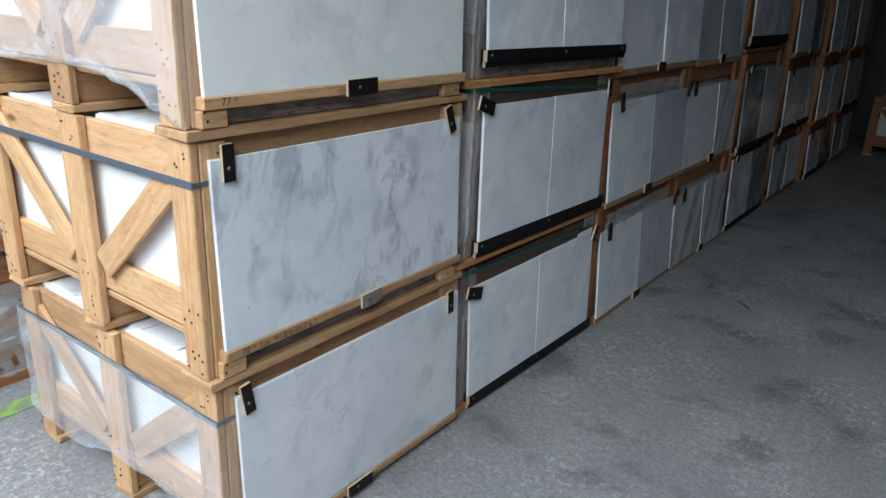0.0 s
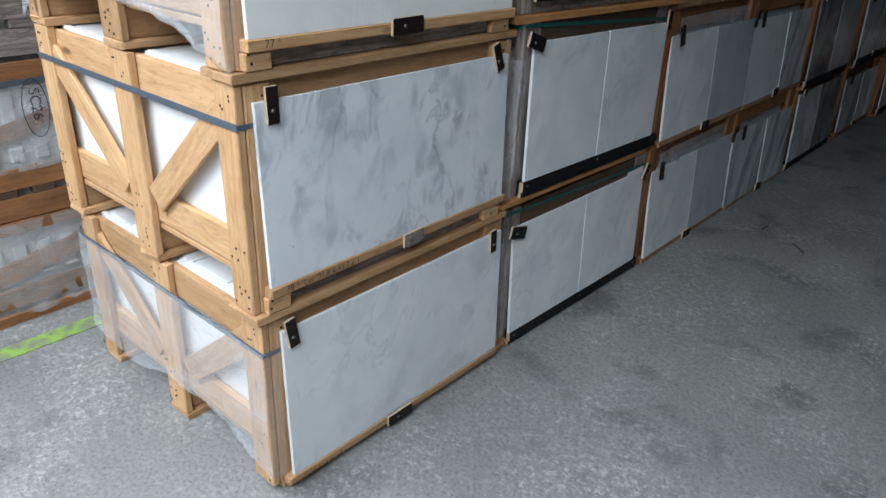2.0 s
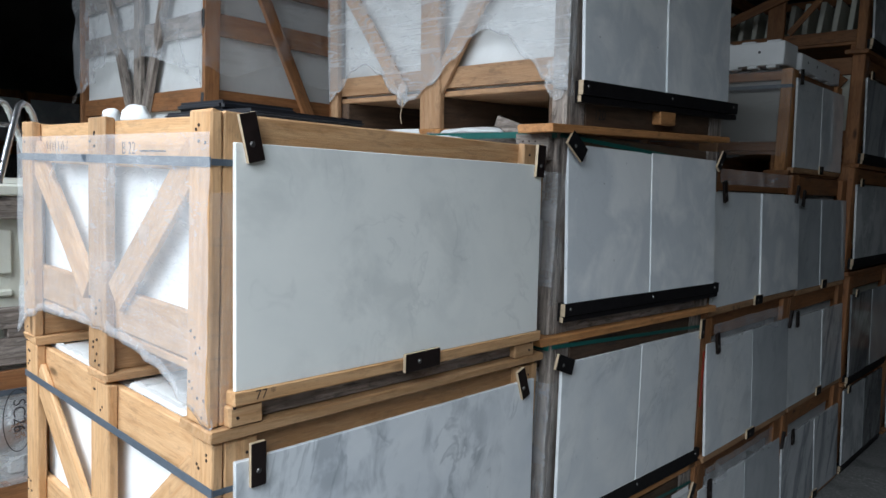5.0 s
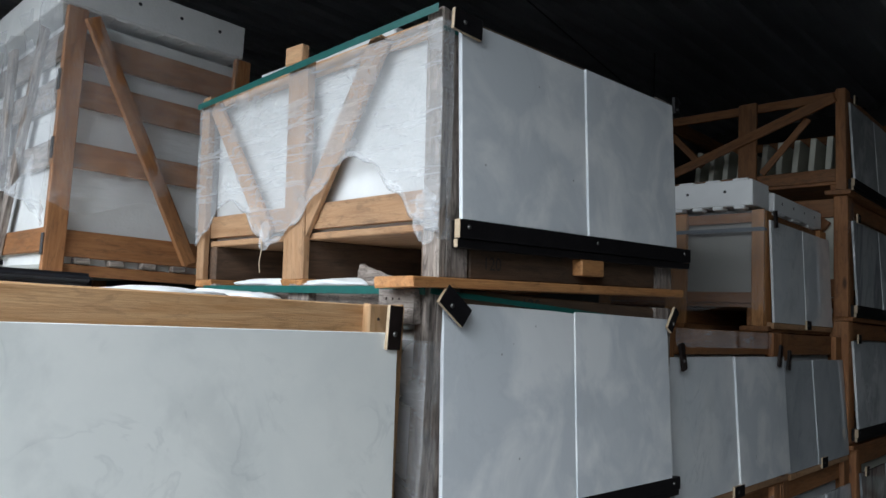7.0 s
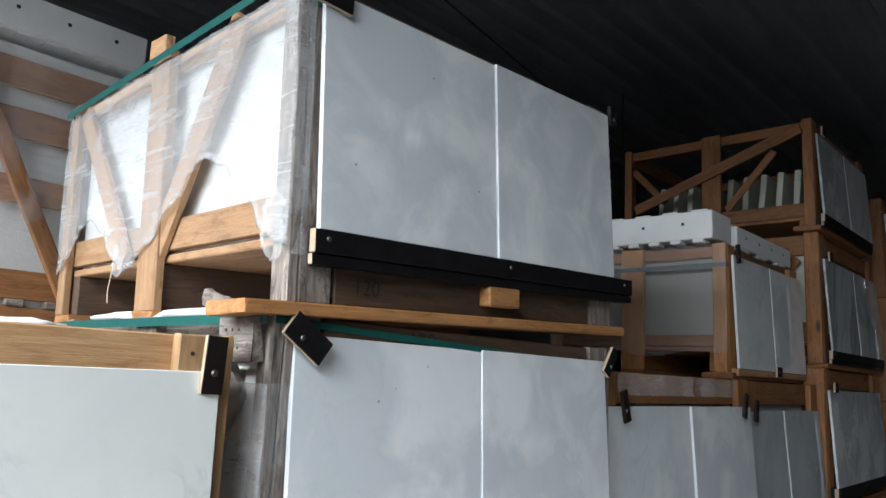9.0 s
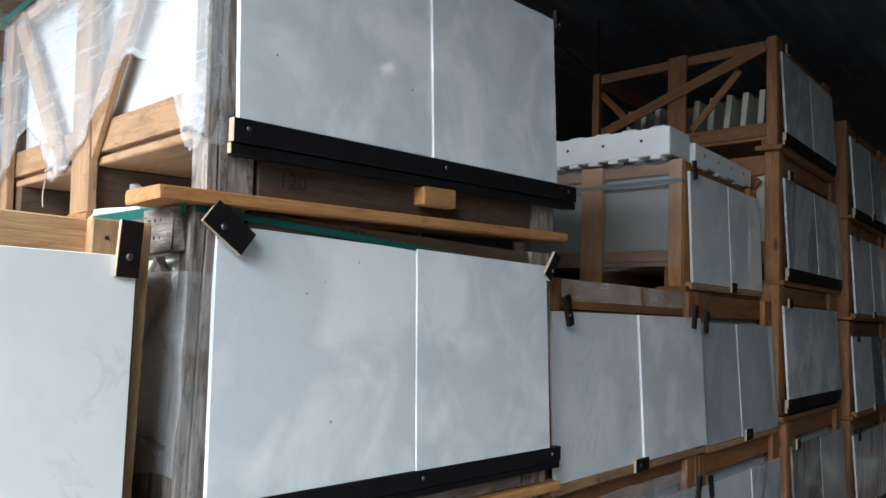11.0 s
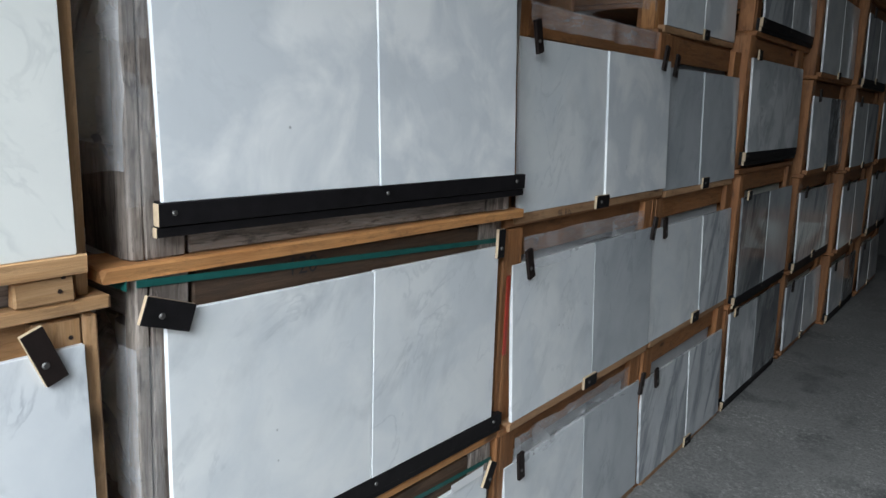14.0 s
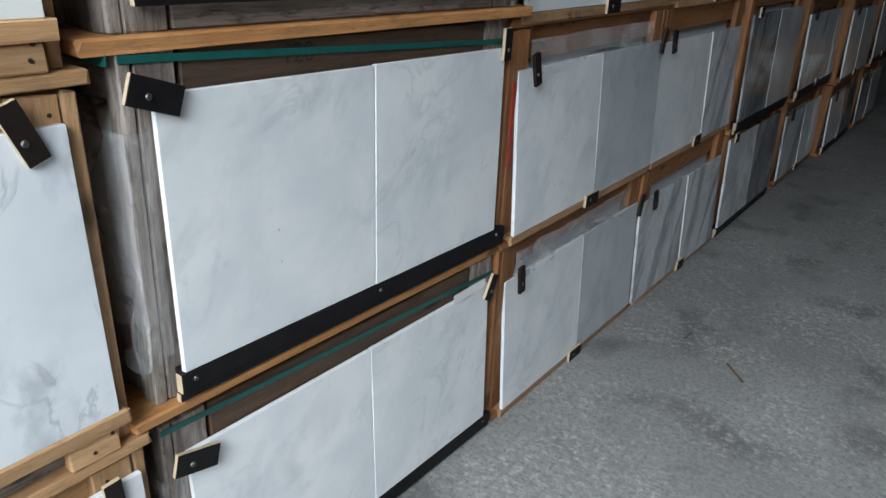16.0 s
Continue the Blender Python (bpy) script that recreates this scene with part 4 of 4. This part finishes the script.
# ---- fifth stack, five crates high with an open one on top
E_SLABS = "dark polished marble slab with pale veins"
for k, (y0, y1, xf, z0, z1, zl, zt, mats) in enumerate((
        (4.855, 5.815, -1.335, 0.0, 0.530, 0.050, 0.500, (PATCHY, GREYM)),
        (4.850, 5.810, -1.342, 0.532, 1.188, 0.590, 1.075, (GREYM, MID)),
        (4.805, 5.790, -1.362, 1.190, 1.812, 1.290, 1.715, (PATCHY,)),
        (4.888, 5.920, -1.383, 1.814, 2.458, 1.897, 2.330, (STREAK, PATCHY)),
        (4.850, 5.800, -1.383, 2.460, 3.015, 2.541, 2.945, (PATCHY, PLAIN)))):
    c = far_crate(xf, y0, y1, z0, z1, zl, zt, mats, dark_rail=True, fill=FOAM_DULL, open_fill=k == 4, brace=k < 4, post_w=0.045 if k == 4 else 0.07, rail_h=(0.05, 0.062) if k == 4 else (0.097, 0.093), gap=0.055 if k == 4 else 0.10, slab_label=E_SLABS if k < 2 else "polished marble slab with grey veins",
                  label="open dull pine crate with tiles standing loose inside" if k == 4 else "dull pine crate with a black slab rail")
    clip(c, xf + 0.024, y0 + 0.075, zt + 0.012, 0.05, 0.045, 0, BLACK)
    if k == 4:
        for xa, za, xb, zb, w in ((-1.43, 2.968, -2.31, 2.655, 0.054), (-1.57, 2.885, -1.81, 2.61, 0.036), (-2.34, 2.90, -2.15, 2.69, 0.038)):
            board("brace", (xa, y0 - 0.009 if w > 0.05 else y0 + 0.033, za), (xb, y0 - 0.009 if w > 0.05 else y0 + 0.033, zb), (0.3, 0, 0.9), w, 0.016, PINE_DULL, c)
    if k == 3:
        sheet("plastic_wrap", (xf + 0.004, y0, z1 - 0.03), (0, 0.09, 0), (0, 0, -0.3), 8, 20, FILM, c, 0.01, None, "clear film round the corner", 61.0)
for i in range(9):
    x = -1.52 - i * 0.085 - (0.05 if i > 4 else 0)
    tagged(link("loose_tile", slab_mesh("loose_tile", (0.03, 0.42, 0.27), 0.003), FOAM_DULL, None, pose(x, 5.22, 2.675, 0, 4 + i % 3, 3)), "pale tile in foam sleeve standing in the open crate", "tile", "loose tiles")

# ---- the dim stacks towards the end wall
for y0, xf, lv in ((5.930, -1.325, (0.0, 0.53, 1.11, 1.67, 2.255)), (6.95, -1.272, (0.0, 0.505, 1.085, 1.660, 2.240)), (8.05, -1.255, (0.0, 0.51, 1.10, 1.68))):
    for k, z0 in enumerate(lv):
        z1 = (lv[k + 1] if k + 1 < len(lv) else z0 + 0.585) - 0.002
        dark = (k + int(y0)) % 3 == 0
        zl = z0 + (0.065 if dark else 0.042)
        mats = ((PLAIN, STREAK), (STREAK, CLOUD), (STREAK,), (CLOUD, GREYM), (PLAIN, PLAIN))[(k + int(y0 * 2)) % 5]
        c = far_crate(xf, y0, y0 + 0.985, z0, z1, zl, z1 - 0.09, mats, dark_rail=dark, fill=FOAM_DULL)
        clip(c, xf + 0.024, y0 + 0.11, z1 - 0.085, 0.03, 0.07, 6, DARKBROWN, DARKBROWN)
        clip(c, xf + 0.030, y0 + 0.5, zl, 0.06, 0.04, 0, BLACK)
        sheet("plastic_wrap", (xf + 0.004, y0, z1 - 0.03), (0, 0.08, 0), (0, 0, -0.42), 8, 20, FILM, c, 0.008, None, "clear film round the corner", 70.0 + k + y0)

# ---- low pallet load at the end of the aisle
c = crate("pale wrapped crate standing across the end of the aisle", "", -0.1, 8.9, 9.6, 0.0, 0.62, 0.95, post=PINE_DULL, rail=PINE_DULL, fill=FOAM_DULL)

# ---- second row behind: foam-packed crates under film, seen from their long side
XR = -2.77


def row_crate(y0, y1, z0, z1, label, grey=False, rails=(), braces=(), m=PINE_DULL, fill=FOAM, depth=1.05, ribs=0.0):
    c = empty("crate", (XR - depth / 2, (y0 + y1) / 2, z0), label, "crate", "wrapped crates of the rear row")
    for x in (XR - 0.1, XR - depth / 2, XR - depth + 0.06):
        block("skid", (x - 0.05, y0, z0), (x + 0.05, y1, z0 + 0.03), m, c, rough=0.002)
    block("load", (XR - depth + 0.03, y0 + 0.03, z0 + 0.031), (XR - 0.045, y1 - 0.03, z1 - 0.004), fill, c, bevel=0.01)
    for za, zb, mm in rails:
        block("rail", (XR - 0.022, y0, za), (XR, y1, zb), mm, c, rough=0.002)
        block("rail", (XR - depth, y0, za), (XR - depth + 0.022, y1, zb), mm, c, rough=0.002)
    for ya, za, yb, zb, w in braces:
        board("brace", (XR - 0.030, ya, za), (XR - 0.030, yb, zb), (0, 0, 1), w, 0.016, m, c)
    for ya in (y0 - 0.002, y1 - 0.058):
        block("post", (XR - 0.044, ya, z0 + 0.031), (XR - 0.0225, ya + 0.06, z1 - 0.002), m, c)
    if ribs:
        n = int((y1 - y0 - 0.16) / 0.085)
        for i in range(n):
            y = y0 + 0.09 + i * 0.085
            for za, zb in ((z0 + ribs, (z0 + z1) / 2 - 0.03), ((z0 + z1) / 2 + 0.02, z1 - 0.11)):
                block("foam_rib", (XR - 0.0445, y, za), (XR - 0.028, y + 0.05, zb), fill, c, bevel=0.006)
    return c


r1 = row_crate(0.60, 1.58, 0.0, 0.407, "foam-packed crate under loose clear film on the floor", rails=((0.0, 0.043, PINE_DULL), (0.065, 0.143, PINE_DULL), (0.358, 0.405, PINE_DULL)), braces=((0.62, 0.17, 1.5, 0.35, 0.075),), ribs=0.16)
sheet("plastic_wrap", (XR + 0.006, 0.58, 0.40), (0, 0.98, 0), (0, 0, -0.37), 50, 24, FILM_MILKY, r1, 0.012, lambda s: 0.93 + 0.07 * math.sin(s * 6), "loose clear film", 81.0)
r2 = row_crate(0.58, 1.58, 0.409, 0.983, "foam-packed pine crate under film with a marked circle", rails=((0.409, 0.493, PINE_DULL), (0.521, 0.598, PINE_DULL), (0.890, 0.968, PINE_DULL)), braces=((0.60, 0.655, 1.5, 0.90, 0.062),), ribs=0.20)
for i in range(7):
    block("slot_block", (XR - 0.05, 0.62 + i * 0.13, 0.4935), (XR - 0.003, 0.70 + i * 0.13, 0.5205), BROWN, r2)
sheet("plastic_wrap", (XR + 0.006, 0.56, 0.905), (0, 1.0, 0), (0, 0, -0.32), 50, 20, FILM_MILKY, r2, 0.006, lambda s: 0.95 + 0.05 * math.sin(s * 5), "clear film", 83.0)
board("strap", (XR + 0.009, 0.56, 0.90), (XR + 0.009, 1.5, 0.90), (0, 0, 1), 0.02, 0.0015, BLUEGREY, r2, rough=0)
writing("SC26", (XR + 0.018, 0.928, 0.876), (0, 0, -1), (0, 1, 0), 0.052, INK, r2)
ring = [(XR + 0.019, 0.941 + 0.043 * math.cos(a), 0.806 + 0.104 * math.sin(a)) for a in [i * math.tau / 28 for i in range(29)]]
arc_line("ink_ring", ring, 0.0016, INK, r2)
r3 = row_crate(0.55, 1.58, 0.985, 1.528, "grey-boarded crate with yellowed moulded foam", rails=((0.985, 1.074, OLD), (1.105, 1.172, OLD), (1.456, 1.526, OLD)), m=OLD, fill=FOAM_DULL, ribs=0.22)
for i in range(6):
    block("slot_block", (XR - 0.05, 0.60 + i * 0.16, 1.0745), (XR - 0.003, 0.70 + i * 0.16, 1.1045), OLD, r3)
tagged(block("wrapped_panel", (XR - 1.0, 0.52, 1.529), (XR + 0.005, 1.53, 1.566), FOAM_DULL, None, bevel=0.006), "film-wrapped pale panel lying on the crate", "panel")

# ladder leaning on the rear row
lad = empty("ladder", (-2.75, 0.86, 1.59), "short aluminium ladder leaning on the crates", "ladder")
for dy in (0.0, 0.07):
    pts = [(-2.74, 0.805 + dy, 1.592), (-2.80, 0.845 + dy, 1.70), (-2.86, 0.885 + dy, 1.80), (-2.89, 0.905 + dy, 1.845), (-2.91, 0.925 + dy, 1.862), (-2.93, 0.945 + dy, 1.855), (-2.94, 0.962 + dy, 1.83), (-2.97, 1.01 + dy, 1.72), (-3.0, 1.06 + dy, 1.592)]
    arc_line("stile", pts, 0.0115, ALU, lad)
for f in (0.25, 0.75):
    p = Vector((-2.74, 0.805, 1.592)).lerp(Vector((-2.89, 0.905, 1.845)), f)
    board("rung", p, p + Vector((0, 0.07, 0)), (0, 0, 1), 0.016, 0.02, ALU, lad)

nudge((lad,), (0, 0, 0), (-0.08, 0.04, -0.024))

# tall crate on the rear row, above the first two stacks
base = crate("dull timber crate hidden behind the front stacks", "wrapped crates of the rear row", -2.66, 1.60, 2.80, 0.0, 0.9, 1.3, post=OLD, rail=PINE_DULL, fill=FOAM_DULL)
base2 = crate("dull timber crate hidden behind the front stacks", "wrapped crates of the rear row", -2.50, 1.30, 2.80, 0.903, 1.763, 1.45, post=OLD, rail=PINE_DULL, fill=FOAM_DULL, brace=False)
XW, WY0, WY1, WZ0, WZ1 = -2.80, 1.600, 2.27, 1.765, 2.68
W = empty("tall_crate", (XW - 0.6, 1.94, WZ0), "tall dull pine crate with ladder-like boards under torn clear film", "crate")
block("load", (XW - 1.22, WY0 + 0.03, WZ0 + 0.06), (XW - 0.048, WY1 - 0.03, WZ1 - 0.02), FOAM, W, bevel=0.01)
for y in (WY0, WY1 - 0.065):
    for x0 in (XW - 0.022, XW - 1.25):
        block("post", (x0, y, WZ0), (x0 + 0.022, y + 0.065, WZ1), PINE_DULL, W)
for za, zb in ((2.515, 2.610), (2.358, 2.452), (2.155, 2.240), (1.862, 1.950), (1.80, 1.840)):
    block("rail", (XW - 0.045, WY0 + 0.005, za), (XW - 0.0225, WY1, zb), PINE_DULL, W, rough=0.002)
board("brace", (XW + 0.011, 1.672, 2.655), (XW + 0.011, 2.082, 1.872), (0, 1, 0), 0.05, 0.02, PINE_DULL, W)
for i in range(5):
    block("slot_block", (XW - 0.045, 1.70 + i * 0.11, 1.8405), (XW - 0.01, 1.75 + i * 0.11, 1.8615), OLD, W)
for za, zb in ((2.515, 2.610), (2.358, 2.452), (2.155, 2.240), (1.872, 1.950)):
    block("rail", (XW - 1.2, WY0 + 0.008, za), (XW - 0.03, WY0 + 0.029, zb), OLD if za > 2 else PINE_DULL, W, rough=0.002)
block("post", (XW - 0.60, WY0 - 0.012, WZ0), (XW - 0.53, WY0 + 0.0075, 2.65), OLD, W)
board("brace", (XW - 0.50, WY0 - 0.003, 1.87), (XW - 0.20, WY0 - 0.003, 2.65), (1, 0, 0), 0.06, 0.018, OLD, W)
board("brace", (XW - 0.64, WY0 - 0.003, 1.87), (XW - 1.0, WY0 - 0.003, 2.65), (1, 0, 0), 0.06, 0.018, OLD, W)
for z in (2.435, 2.21, 1.90):
    block("hinge", (XW - 0.018, WY0 - 0.006, z - 0.04), (XW - 0.001, WY0 - 0.0005, z + 0.03), STEELDARK, W)
sheet("plastic_wrap", (XW - 1.27, WY0 - 0.02, 2.74), (1.28, 0, 0), (0, 0, -0.84), 80, 40, FILM_MILKY, W, 0.022,
      lambda s: 0.97 - 0.22 * abs(math.sin(s * 3.1 + 0.0)) ** 0.7 + 0.08 * math.exp(-((s - 0.5) / 0.04) ** 2), "torn clear film hanging in folds", 91.0)
sheet("plastic_wrap", (XW + 0.024, WY0 - 0.02, 2.68), (0, 0.62, 0), (0, 0, -0.68), 50, 24, FILM, W, 0.012, lambda s: 0.95 + 0.05 * math.sin(s * 9), "clear film", 95.0)
tagged(egg_foam("foam_sheet", (XW - 1.2, WY0 - 0.02, 2.682), (XW - 0.01, WY1 - 0.03, 2.815), FOAM, None, 1, 8, 0.004), "thick white foam sheet on the tall crate", "packing foam")

tray = empty("black_tray", (-1.65, 1.13, 1.746), "shallow black plastic tray lying on the pine crate", "tray")
for name, lo, hi, r in (("tray_body", (-1.83, 0.985, 1.746), (-1.465, 1.278, 1.763), 0.007), ("raised_panel", (-1.80, 1.0, 1.7632), (-1.60, 1.19, 1.786), 0.008)):
    bm = bmesh.new()
    bmesh.ops.create_cube(bm, size=1.0, matrix=Matrix.Translation((Vector(lo) + Vector(hi)) / 2) @ Matrix.Diagonal((*(Vector(hi) - Vector(lo)), 1)))
    bmesh.ops.bevel(bm, geom=bm.edges[:], offset=r, segments=3, affect="EDGES")
    part(name, bm, RUBBER, tray)

# far row across the hall
for j, y0 in enumerate((0.6, 1.7, 2.8)):
    for k in range(4):
        z0 = 0.60 * k - 0.0
        c = far_crate(-8.95, y0, y0 + 1.05, z0, z0 + 0.597, z0 + 0.05, z0 + 0.51, (CLOUD, GREYM) if (j + k) % 2 else (PLAIN,), fill=FOAM_DULL, brace=False)
        clip(c, -8.92, y0 + 0.55, z0 + 0.05, 0.12, 0.05, 0, BLACK)

# cable under the roof
arc_line("cable", [(-2.88, 2.6, 4.52)] + [(-2.88 - 0.18 * (y - 2.6), y, 3.9 - 0.012 * (y - 2.6) * (7.2 - y) / 5) for y in [2.6 + 0.3833 * i for i in range(13)]] + [(-3.708, 7.2, 4.52)], 0.006, STEELDARK, None)
tagged(bpy.data.objects["cable"], "thin dark cable slung under the roof beams", "cable")

# torn label by a keeper, string under the upper crate, splinters on the floor
tagged(block("paper_label", (-1.3392, 2.70, 0.489), (-1.3384, 2.84, 0.514), PAPER, None, bevel=0.0), "torn white paper label at the slab edge", "label")
tagged(arc_line("string", [(-2.02 + 0.004 * math.sin(i), 1.898, 1.905 - 0.012 * i) for i in range(8)], 0.0015, PALE, None), "short white string hanging from the crate deck", "string")
for a, b in (((-0.876, 3.737), (-0.795, 3.65)), ((-1.057, 3.801), (-1.05, 3.86))):
    tagged(board("splinter", (*a, 0.004), (*b, 0.006), (0, 0, 1), 0.005, 0.006, BROWN, None), "thin dark wood splinter on the concrete", "splinter", "wood splinters")

lamp = empty("twin_lamp", (2.98, 6.12, 4.44), "small twin lamp under the roof sheeting", "lamp")
block("housing", (2.90, 6.02, 4.475), (3.06, 6.22, 4.54), STEELDARK, lamp)
GLOW = bpy.data.materials.new("lamp_glow")
GLOW.use_nodes = True
GLOW.node_tree.nodes["Principled BSDF"].inputs["Emission Color"].default_value = (1.0, 0.96, 0.88, 1)
GLOW.node_tree.nodes["Principled BSDF"].inputs["Emission Strength"].default_value = 45.0
for dy in (-0.05, 0.05):
    bm = bmesh.new()
    bmesh.ops.create_uvsphere(bm, u_segments=14, v_segments=8, radius=0.04, matrix=Matrix.Translation((2.98, 6.12 + dy, 4.44)) @ Matrix.Diagonal((1, 1, 0.9, 1)))
    part("bulb", bm, GLOW, lamp)
